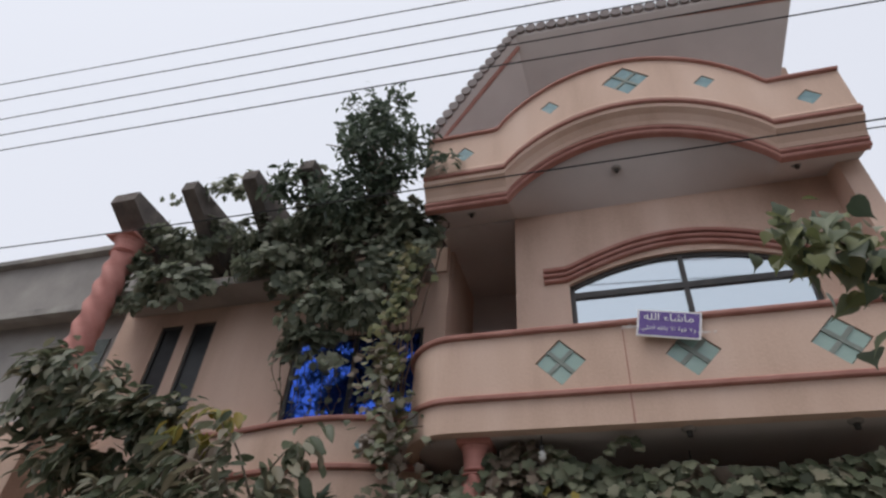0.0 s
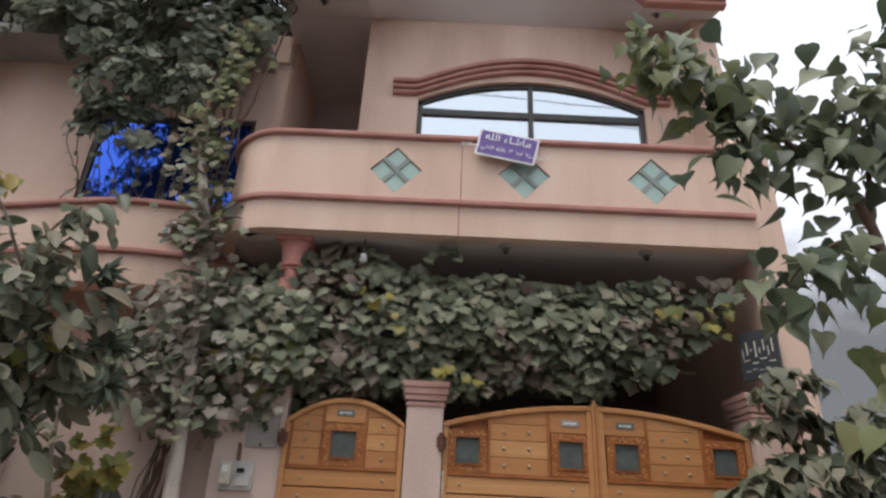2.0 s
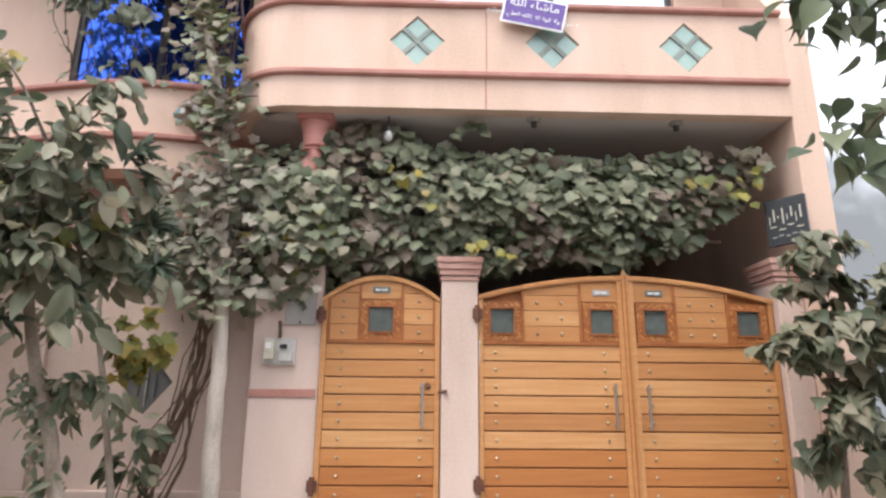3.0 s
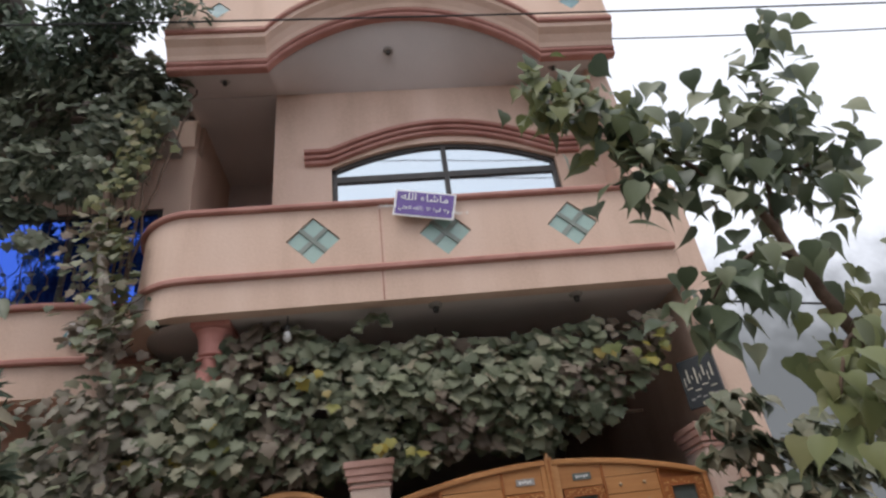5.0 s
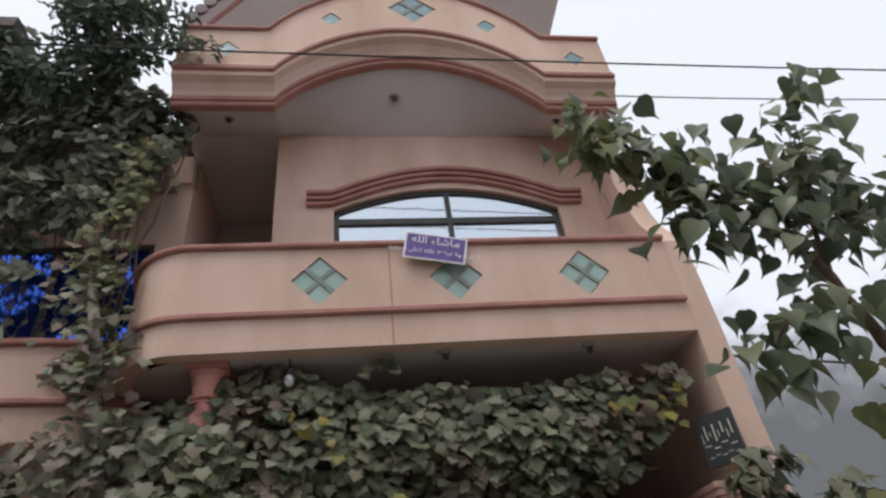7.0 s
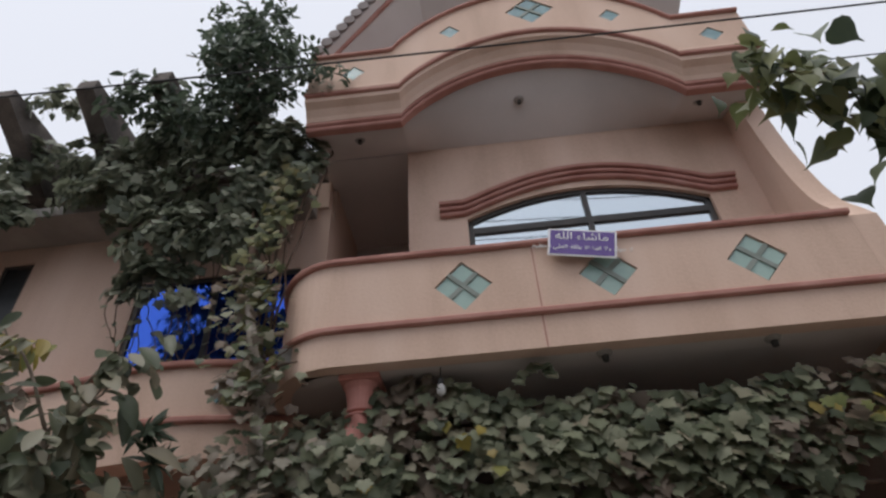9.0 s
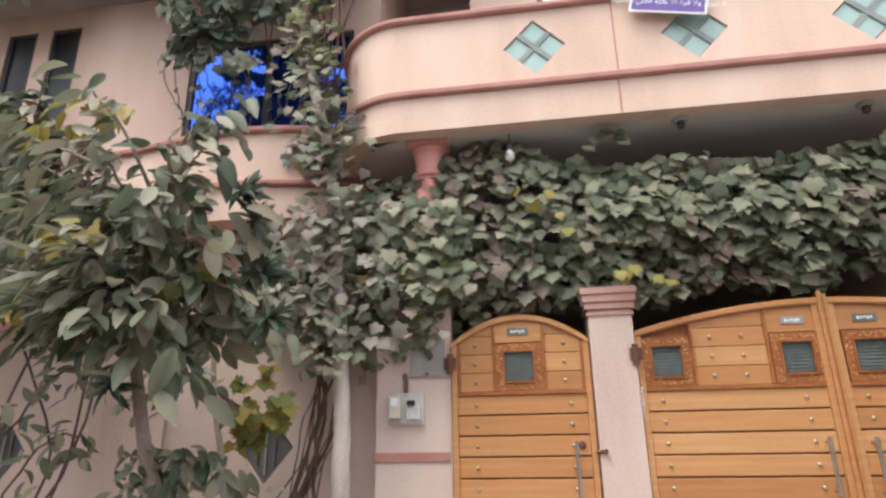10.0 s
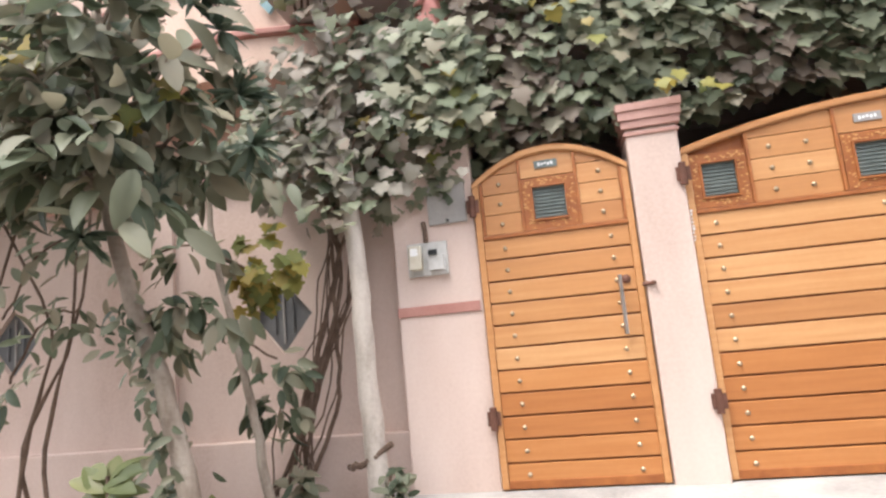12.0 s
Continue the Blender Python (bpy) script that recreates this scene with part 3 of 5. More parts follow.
# ---- tiled canopy of the stair room behind the parapet ----
canopy = thing("tiled_canopy", "grey overhanging roof canopy with scalloped tile edge", "roof", (0, 0, 8.2))
rim = [Vector((-1.92, -0.1, 0.15)), Vector((-0.57, -0.25, 2.27)), Vector((3.52, -0.25, 2.0))]
inner = [Vector((-1.6, 0.55, -0.1)), Vector((-0.4, 0.75, 0.95)), Vector((3.1, 0.75, 0.72))]
bm = bmesh.new()
lo = [bm.verts.new(p) for p in rim]
hi = [bm.verts.new(p + Vector((0, 0.02, 0.14))) for p in rim]
il = [bm.verts.new(p) for p in inner]
ih = [bm.verts.new(p + Vector((0, 0.4, 0.9))) for p in inner]
for k in range(2):
    bm.faces.new((lo[k], lo[k + 1], il[k + 1], il[k]))
    bm.faces.new((lo[k], hi[k], hi[k + 1], lo[k + 1]))
    bm.faces.new((hi[k], ih[k], ih[k + 1], hi[k + 1]))
bm.faces.new((lo[2], hi[2], ih[2], il[2]))
bm.faces.new((lo[0], il[0], ih[0], hi[0]))
part("canopy_slab", bm, SOFFIT, canopy)
for a, b in ((rim[0], rim[1]), (rim[1], rim[2])):
    d = (b - a)
    part("edge_rib", tube([a + d * 0.02 + Vector((0.05, 0.10, -0.04)), b - d * 0.02 + Vector((0.05, 0.10, -0.12))], 0.035, 6), TRIM, canopy)
    n = int(d.length / 0.17)
    for k in range(n):
        p = a + d * ((k + 0.5) / n) + Vector((0, 0.05, 0.15))
        bm = tube([p + Vector((0, -0.10, -0.01)), p + Vector((0, 0.25, 0.03))], [0.085, 0.075], 8)
        part("tile", bm, TILE, canopy)
plain_wall("wall_stair_room", box(-1.2, 3.38, 0.70, 4.0, 7.61, 9.6), PLASTER, "peach plastered stair room wall on the roof")

# ---- pink twisted column ----
def twisted_column(x, y, z0, z1, r):
    c = thing("twisted_column", "rose painted round column with spiral fluting and flared capital", "column", (x, y, z0))
    bm = bmesh.new()
    rings, n, h = [], 24, z1 - z0
    for k in range(61):
        u = k / 60
        ring = []
        for s in range(n):
            a = 2 * math.pi * s / n
            rr = r * (1 + 0.13 * math.cos(4 * a + u * h * 16))
            ring.append(bm.verts.new((rr * math.cos(a), rr * math.sin(a), u * (h - 0.32))))
        rings.append(ring)
    for p, q in zip(rings, rings[1:]):
        for s in range(n):
            bm.faces.new((p[s], p[(s + 1) % n], q[(s + 1) % n], q[s]))
    part("shaft", bm, ROSE, c, smooth=True)
    for z, rr, t in ((h - 0.335, 1.18, 0.028), (h - 0.29, 1.12, 0.03)):
        part("ring", tube([(0, 0, z), (0, 0, z + t * 0.3), (0, 0, z + t * 0.7), (0, 0, z + t)], [r * 1.0, r * rr, r * rr, r * 1.0], 24), ROSE, c)
    part("capital", tube([(0, 0, h - 0.26), (0, 0, h - 0.18), (0, 0, h - 0.10), (0, 0, h - 0.05), (0, 0, h - 0.045)], [r * 1.02, r * 1.06, r * 1.18, r * 1.36, r * 1.25], 24), ROSE, c, smooth=False)
    part("abacus", box(-r * 1.42, r * 1.42, -r * 1.42, r * 1.42, h - 0.045, h, 0.006), ROSE, c)
    return c
twisted_column(-1.12, 0.0, 2.45, 3.668, 0.118)
col_pier = tagged(part("column_pier", box(-1.50, -1.0, 0.26, 0.40, -0.1, 2.45, 0.01), WALL_PINK), "pink plastered pier beside the small gate", "pier", kind="structure")

# ---- gate pillar and boundary walls ----
def gate_pillar(name, x0, x1, y0, y1, h, label):
    p = thing(name, label, "gate pillar", ((x0 + x1) / 2, (y0 + y1) / 2, 0))
    w, d = (x1 - x0) / 2, (y1 - y0) / 2
    part("shaft", box(-w, w, -d, d, -0.1, h - 0.16, 0.012), WALL_PINK, p)
    for z0, z1, o in ((h - 0.205, h - 0.18, 0.012), (h - 0.158, h - 0.11, 0.022), (h - 0.108, h - 0.05, 0.034), (h - 0.05, h, 0.045)):
        part("cap_course", box(-w - o, w + o, -d - o, d + o, z0, z1, 0.006), ROSECAP, p, "dusty pink moulded cap")
    return p
ROSECAP = material("dusty_pink_cap", [(0.42, 0.23, 0.19), (0.52, 0.32, 0.27)], 4.0, 0.85, bump=0.3)
gate_pillar("gate_pillar", 0.035, 0.345, -0.06, 0.27, 2.376, "pale pink plastered gate pillar with moulded cap")
gate_pillar("gate_pillar", 2.93, 3.16, -0.10, 0.27, 2.40, "pale pink plastered gate pillar against the side wall")
meter_wall = plain_wall("wall_meter", box(-1.55, -0.98, 0.0, 0.25, -0.1, 2.45, 0.01), WALL_PINK, "pale pink wall pier beside the small gate")
tagged(part("trim_band", box(-1.555, -1.0, -0.012, 0.0, 1.185, 1.25, 0.004), TRIM), "dull red painted band across the pier", "trim", kind="structure")
plain_wall("boundary_wall", slab([(-7.4, 0.44), (-1.56, 0.44), (-1.56, 2.30), (-7.4, 2.30)], [diamond(-4.79, 1.30, 0.23, 0.28), diamond(-2.47, 1.30, 0.23, 0.28), diamond(-7.05, 1.30, 0.23, 0.28)], 0.16, 0.38), WALL_PINK, "pale pink boundary wall with diamond grilles")
plain_wall("wall_plinth", box(-7.4, -1.56, 0.10, 0.38, -0.1, 0.44, 0.01), WALL_PINK, "pale pink plinth of the boundary wall")
for x in (-3.45, -5.5):
    plain_wall("wall_pilaster", box(x - 0.13, x + 0.13, 0.12, 0.158, 0.442, 2.30, 0.006), WALL_PINK, "shallow pale pink pilaster")
tagged(part("wall_coping", box(-7.4, -1.56, 0.10, 0.44, 2.301, 2.40, 0.012), ROSECAP), "dusty pink coping of the boundary wall", "trim", kind="structure")
for x in (-4.79, -2.47, -7.05):
    g = thing("diamond_grille", "grey metal diamond grille in the boundary wall", "grille", (x, 0.2, 1.30), group="wall grilles")
    part("plate", slab(diamond(0, 0, 0.228, 0.278), [], 0.0, 0.012), SLATE, g)
    for k in (-1, 0, 1):
        part("rod", box(0.07 * k - 0.006, 0.07 * k + 0.006, -0.02, -0.004, -0.20 + 0.07 * abs(k), 0.20 - 0.07 * abs(k)), GREYWALL if k == 0 else SLATE, g)

# ---- electricity meter ----
meter = thing("electricity_meter", "square white and ivory meter board on the pier", "meter", (-1.318, 0.0, 1.445))
part("board", box(-0.135, 0.135, -0.03, 0.0, 0, 0.222, 0.004), AGED, meter)
part("meter_box", box(-0.115, -0.03, -0.09, -0.031, 0.04, 0.20, 0.008), IVORY, meter, "ivory plastic box")
part("breaker", box(0.01, 0.115, -0.06, -0.031, 0.03, 0.13, 0.006), AGED, meter)
part("switch", box(0.015, 0.075, -0.075, -0.061, 0.13, 0.165, 0.003), BLACK, meter)
part("window", box(-0.10, -0.05, -0.094, -0.0905, 0.13, 0.18, 0.001), WHITE, meter)
part("conduit", tube([(0.0, -0.03, 0.223), (0.0, -0.035, 0.3), (-0.01, -0.02, 0.36)], 0.016, 8), STEM, meter)
plate = thing("wall_plate", "grey metal cover plate half hidden by leaves", "plate", (-1.16, 0.0, 1.78))
part("cover", box(-0.13, 0.13, -0.02, 0.0, 0, 0.27, 0.004), GREYWALL, plate)
part("bolt", tube([(0, -0.03, 0.02), (0, -0.02, 0.02)], 0.012, 6), FRAME, plate)

# ---- wooden gates ----
PITCH, TOPRAIL = 0.1414, 1.645


def stud(parent, x, z, l):
    part("stud", tube([(x - l.x, -0.012, z - l.z), (x - l.x, -0.02, z - l.z), (x - l.x, -0.026, z - l.z)], [0.015, 0.014, 0.006], 8), BRASS, parent)


def gate_leaf(name, label, x0, x1, top_fn, windows, studs, fields, post=None, handle=None, plate=None):
    """A planked leaf: posts, curved top rail, planks with studs, carved window panels and plain boards above."""
    g = thing(name, label, "gate", ((x0 + x1) / 2, 0, 0.07), group="wooden gates")
    l = g.location
    fw = 0.042
    for a, b in ((x0, x0 + fw), (x1 - fw, x1)):
        za = min(top_fn(a), top_fn(b)) - 0.02
        part("stile", box(a - l.x, b - l.x, -0.028, 0.03, 0.0, za - l.z, 0.006), WOOD, g)
    n = 24
    xs = [x0 + (x1 - x0) * k / n for k in range(n + 1)]
    part("top_rail", sweep([(x - l.x, 0, top_fn(x) - l.z) for x in xs], [(0, -1, 0)] * len(xs), [(-0.03, -0.045), (0.032, -0.045), (0.038, -0.035), (0.038, -0.008), (0.03, 0.0), (-0.03, 0.0)]), WOOD, g)
    part("back_sheet", slab([(x0 + 0.01 - l.x, 0.0), (x1 - 0.01 - l.x, 0.0)] + [(x - l.x, top_fn(x) - 0.03 - l.z) for x in reversed(xs[1:-1])], [], 0.012, 0.028), WOODRED, g)
    a, b = x0 + fw, x1 - fw
    part("lock_rail", box(a - l.x, b - l.x, -0.026, 0.012, TOPRAIL - 0.012 - l.z, TOPRAIL + 0.014 - l.z, 0.004), WOODRED, g)
    z = TOPRAIL - 0.014
    for k in range(11):
        z0 = max(z - PITCH + 0.012, 0.085)
        bm = box(a - l.x, b - l.x, -0.014, 0.012, z0 - l.z, z - l.z, 0.005)
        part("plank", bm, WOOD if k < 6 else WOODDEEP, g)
        for s in studs:
            stud(g, s, (z + z0) / 2, l)
        z -= PITCH
    part("kick_board", box(a - l.x, b - l.x, -0.02, 0.012, 0.0, 0.05, 0.004), WOODRED, g, "scuffed bottom board")
    for wx0, wx1 in windows:
        zf0, zf1 = TOPRAIL + 0.018, 2.005
        m = 0.068
        part("carved_frame", slab([(wx0 - m - l.x, zf0 - l.z), (wx1 + m - l.x, zf0 - l.z), (wx1 + m - l.x, min(zf1, top_fn(wx1 + m) - 0.05) - l.z), (wx0 - m - l.x, min(zf1, top_fn(wx0 - m) - 0.05) - l.z)], [[(wx0 - l.x, 1.73 - l.z), (wx1 - l.x, 1.73 - l.z), (wx1 - l.x, 1.94 - l.z), (wx0 - l.x, 1.94 - l.z)]], -0.016, 0.012), WOODRED, g, "carved dark red frame with pale inlay")
        for q0, q1, q2, q3 in ((wx0 - 0.012, wx1 + 0.012, 1.718, 1.73), (wx0 - 0.012, wx1 + 0.012, 1.94, 1.952), (wx0 - 0.012, wx0, 1.73, 1.94), (wx1, wx1 + 0.012, 1.73, 1.94)):
            part("bead", box(q0 - l.x, q1 - l.x, -0.028, -0.0165, q2 - l.z, q3 - l.z, 0.002), WOODRED, g)
        part("grille", box(wx0 - l.x, wx1 - l.x, 0.004, 0.011, 1.73 - l.z, 1.94 - l.z), GRILLE, g, "dull green mesh panel")
        for k in range(9):
            zz = 1.742 + k * 0.0235
            part("slat", box(wx0 - l.x, wx1 - l.x, -0.004, 0.003, zz - l.z, zz + 0.012 - l.z), GRILLE, g)
        rnd = random.Random(int(wx0 * 100))
        bm = bmesh.new()
        for k in range(170):
            side = rnd.random()
            x, zz = rnd.uniform(wx0 - m + 0.01, wx1 + m - 0.01), rnd.uniform(zf0 + 0.01, min(zf1, top_fn(wx0) - 0.08, top_fn(wx1) - 0.08) - 0.01)
            if wx0 - 0.016 < x < wx1 + 0.016 and 1.714 < zz < 1.956:
                continue
            r = rnd.uniform(0.006, 0.011)
            vs = [bm.verts.new((x - l.x + r * math.cos(t + k), -0.0185, zz - l.z + 0.6 * r * math.sin(t + k))) for t in (0, 1.2, 2.5, 3.8, 5.0)]
            bm.faces.new(vs)
        inl = part("inlay", bm, INLAY, g, "pale inlaid flecks")
        inl["kind"] = "stuff"
    for fx0, fx1, stx in fields:
        part("muntin", box(fx0 - 0.02 - l.x, fx0 - l.x, -0.026, 0.012, TOPRAIL + 0.015 - l.z, min(top_fn(fx0), top_fn(fx0 - 0.02)) - 0.046 - l.z, 0.004), WOODRED, g)
        part("muntin", box(fx1 - l.x, fx1 + 0.02 - l.x, -0.026, 0.012, TOPRAIL + 0.015 - l.z, min(top_fn(fx1), top_fn(fx1 + 0.02)) - 0.046 - l.z, 0.004), WOODRED, g)
        z = TOPRAIL + 0.018
        while z < max(top_fn(fx0), top_fn(fx1)) - 0.06:
            zt = z + 0.128
            pts = [(fx0 + 0.001, z), (fx1 - 0.001, z)]
            for k in range(7):
                x = fx1 - 0.001 - (fx1 - fx0 - 0.002) * k / 6
                pts.append((x, max(z + 0.004, min(zt, top_fn(x) - 0.047))))
            part("board", slab([(x - l.x, q - l.z) for x, q in pts], [], -0.012, 0.012), WOOD, g)
            for s in stx:
                zz = z + 0.064
                if zz + 0.03 < top_fn(s) - 0.05:
                    stud(g, s, zz, l)
            z += 0.134
    if plate:
        x, z, mat = plate
        q = part("name_plate", box(x - 0.075 - l.x, x + 0.075 - l.x, -0.02, -0.0125, z - 0.026 - l.z, z + 0.026 - l.z, 0.002), mat, g, "small plate with unreadable marks")
        for k in range(5):
            part("plate_mark", box(x - 0.05 + 0.021 * k - l.x, x - 0.037 + 0.021 * k - l.x, -0.0225, -0.0202, z - 0.012 + 0.004 * (k % 3) - l.z, z + 0.010 - 0.003 * (k % 2) - l.z), WHITE if mat is not WHITE else GRILLE, q)
    if handle:
        x, ztop, length = handle
        h = part("pull_handle", tube(bend([(x - l.x, -0.075, ztop - l.z), (x - l.x, -0.075, ztop - length - l.z)], 4), 0.0125, 10), STEEL, g, "long steel pull handle")
        for zz in (ztop - 0.03, ztop - length + 0.03):
            part("handle_post", tube([(x - l.x, -0.07, zz - l.z), (x - l.x, -0.014, zz - l.z)], 0.009, 8), STEEL, h)
    return g


def arch_ped(x):
    s = (x + 0.475) / 0.5
    return 2.02 + 0.195 * max(0.0, 1 - s * s)


def arch_big(x):
    s = (x - 1.615) / 1.29
    return 2.05 + 0.19 * max(0.0, 1 - abs(s) ** 1.9)


ped = gate_leaf("small_gate", "varnished orange wooden gate with arched top and grille window", -0.975, 0.025, arch_ped, [(-0.583, -0.378)], (-0.80, -0.13), [(-0.91, -0.67, (-0.80,)), (-0.29, -0.035, (-0.155,))], handle=(-0.118, 1.31, 0.36), plate=(-0.48, 2.09, GRILLE))
left = gate_leaf("main_gate_leaf", "varnished orange planked leaf of the main gate", 0.35, 1.60, arch_big, [(0.458, 0.655), (1.32, 1.518)], (0.495, 1.42), [(0.745, 1.225, (0.86, 1.07))], handle=(1.485, 1.315, 0.36), plate=(1.42, 2.09, GREYWALL))
right = gate_leaf("main_gate_leaf", "varnished orange planked leaf of the main gate", 1.66, 2.92, arch_big, [(1.785, 1.983), (2.60, 2.80)], (1.80, 2.80), [(2.07, 2.51, (2.19, 2.39))], handle=(1.762, 1.31, 0.36), plate=(1.885, 2.09, GRILLE))
for g, xw0, xw1 in ((ped, -0.65, -0.31), (left, 1.247, 1.58), (right, 1.70, 2.05)):
    l = g.location
    f = arch_ped if g is ped else arch_big
    xs = [xw0 + (xw1 - xw0) * k / 8 for k in range(9)]
    part("head_board", slab([(xw0 - l.x, 2.012 - l.z), (xw1 - l.x, 2.012 - l.z)] + [(x - l.x, f(x) - 0.047 - l.z) for x in reversed(xs)], [], -0.012, 0.012), WOOD, g)
bm = box(-0.03, 0.03, -0.045, 0.03, 0.0, 2.19, 0.008)
cover = thing("gate_cover_strip", "vertical orange wooden strip closing the gate's middle joint", "gate strip", (1.63, 0, 0.07))
part("strip", bm, WOOD, cover)
part("groove", box(-0.006, 0.006, -0.049, -0.045, 0.01, 2.17, 0.001), WOODRED, cover)
part("tip", tube([(0, -0.01, 2.19), (0, -0.01, 2.215), (0, -0.01, 2.23)], [0.02, 0.016, 0.006], 8), WOOD, cover)
for g, x, z in ((ped, -0.985, 1.865), (ped, -0.985, 0.50), (left, 0.338, 1.885), (left, 0.338, 0.52)):
    l = g.location
    y = -0.035 if g is ped else -0.078
    h = part("hinge", tube([(x - l.x, y, z - 0.07 - l.z), (x - l.x, y, z + 0.07 - l.z)], 0.022, 10), RUST, g, "rusty brown iron hinge")
    part("hinge_plate", box(x - 0.04 - l.x, x + 0.045 - l.x, y, y + 0.006, z - 0.045 - l.z, z + 0.045 - l.z, 0.002), RUST, h)
rnd = random.Random(4)
for k in range(9):
    z = 1.47 + 0.022 * k
    part("paint_chip", box(0.352 - left.location.x, 0.352 + rnd.uniform(0.008, 0.016) - left.location.x, -0.0305, -0.0285, z - 0.07, z - 0.07 + rnd.uniform(0.008, 0.018)), WHITE, left, "flake of white paint")
bolt = thing("gate_latch", "dark iron latch stub on the gate's edge", "latch", (0.03, -0.06, 1.24))
part("bolt", tube([(-0.02, 0, 0), (0.05, -0.005, 0.0)], 0.012, 8), RUST, bolt)
part("knob", tube([(0.045, -0.03, 0), (0.045, 0.01, 0.005)], 0.014, 8), RUST, bolt)
lock = thing("door_lock", "round dark lock plate beside the pull handle", "lock", (-0.075, -0.014, 1.285))
part("rosette", tube([(0, 0, 0), (0, -0.01, 0), (0, -0.016, 0)], [0.028, 0.026, 0.012], 12), RUST, lock)

# ---- bowed planter bay under the blue window ----
bay = thing("planter_bay", "peach bowed planter ledge with red bands below the blue window", "planter", (-3.1, 0.9, 3.29))
by = []
for k in range(31):
    x = -5.1 + 3.27 * k / 30
    s = (x + 3.05) / 1.5
    by.append((x, 0.62 - 0.30 * math.exp(-s * s * 1.6)))
bl = bay.location
def bays(profile, lab, mat, name):
    pts = [(x - bl.x, y - bl.y, -bl.z) for x, y in by]
    return part(name, sweep(pts, [(0, -1, 0)] * len(pts), profile), mat, bay, lab)
bays([(0, 3.29), (0, 3.60), (-0.27, 3.60), (-0.27, 3.29)], "", PLASTER, "lower_face")
bays([(-0.27, 3.601), (0.03, 3.601), (0.045, 3.615), (0.045, 3.65), (0.03, 3.665), (-0.27, 3.665)], "dull red band", TRIM, "band")
bays([(-0.02, 3.666), (-0.02, 4.17), (-0.27, 4.17), (-0.27, 3.666)], "", PLASTER, "upper_face")
bays([(-0.27, 4.171), (0.02, 4.171), (0.03, 4.185), (0.03, 4.215), (0.02, 4.23), (-0.27, 4.23)], "dull red coping", TRIM, "coping")
d = new("glass_diamond")
d.parent = bay
d.location = Vector((-2.53, 0.33, 3.87)) - bl
part("pane", slab(diamond(0, 0, 0.08, 0.10), [], -0.012, 0.02), TEAL_GLASS, d)

blue = thing("window_2", "blue reflective window with dark frame", "window", (-2.86, 0.9, 4.25), kind="structure")
for x0, x1, z0, z1 in ((-4.05, -3.99, 4.25, 5.7), (-2.18, -2.12, 4.25, 5.7), (-3.13, -3.07, 4.30, 5.64), (-3.99, -2.18, 4.25, 4.30), (-3.99, -2.18, 5.64, 5.7)):
    bar(x0, x1, z0, z1, 0.02, 0.08, blue)
for x0, x1 in ((-3.99, -3.13), (-3.07, -2.18)):
    part("pane", box(x0 + 2.86, x1 + 2.86, 0.045, 0.051, 0.05, 1.39), BLUE_GLASS, blue, "blue mirror glass")
for n, (x0, x1) in enumerate(((-6.55, -6.15), (-5.95, -5.55))):
    w = thing("window_%d" % (n + 3), "tall dark window with dark frame", "window", ((x0 + x1) / 2, 0.9, 4.4), kind="structure")
    for q in ((x0, x0 + 0.05, 4.4, 6.2), (x1 - 0.05, x1, 4.4, 6.2), (x0 + 0.05, x1 - 0.05, 6.15, 6.2), (x0 + 0.05, x1 - 0.05, 4.4, 4.45)):
        bar(*q, 0.02, 0.08, w)
    part("pane", box(-0.155, 0.155, 0.045, 0.05, 0.05, 1.75), BLACK, w, "dark glass")

# ---- pergola on the terrace ----
pergola = thing("pergola", "dark brown roof pergola with raked beam ends and vines", "pergola", (-4.5, 0.0, 6.6))
for x in (-7.1, -5.85, -4.75, -3.78, -2.8):
    bm = bmesh.new()
    prof = [(-0.40, 1.28), (-0.38, 1.47), (3.2, 1.47), (3.2, 1.02), (0.75, 0.62)]
    w = 0.24 if x < -7 else 0.12
    a = [bm.verts.new((x + 4.5 - w, y, z)) for y, z in prof]
    b = [bm.verts.new((x + 4.5 + w, y, z)) for y, z in prof]
    bm.faces.new(a)
    bm.faces.new(b[::-1])
    for k in range(5):
        j = (k + 1) % 5
        bm.faces.new((a[k], b[k], b[j], a[j]))
    part("beam", bm, OLDBEAM, pergola)
for y in (0.95, 2.9):
    part("cross_beam", box(-2.6, 2.35, y - 0.1, y + 0.1, 0.75, 0.95, 0.01), OLDBEAM, pergola)
for x in (-6.8, -4.5, -2.0):
    part("post", box(x + 4.5 - 0.11, x + 4.5 + 0.11, 1.06, 1.22, 0.0, 0.99, 0.01), OLDBEAM, pergola)
# Added overhang, placed to throw shade on the west wall and its windows.
tagged(part("shade_slab", box(-7.2, -1.99, 0.36, 0.898, 6.45, 6.598, 0.01), GREYWALL), "projecting grey slab added to shade the wall and window", "slab", kind="structure")
tagged(part("terrace_parapet", box(-6.9, -1.84, 0.86, 1.0, 6.601, 7.05, 0.01), PLASTER), "peach terrace parapet under the pergola", "parapet", kind="structure")
twisted_column(-7.1, 0.1, 4.2, 7.42, 0.19)
tagged(part("terrace_corner", box(-7.4, -6.8, -0.15, 0.85, -0.1, 4.2, 0.01), PLASTER), "peach corner pier below the outer column", "pier", kind="structure")

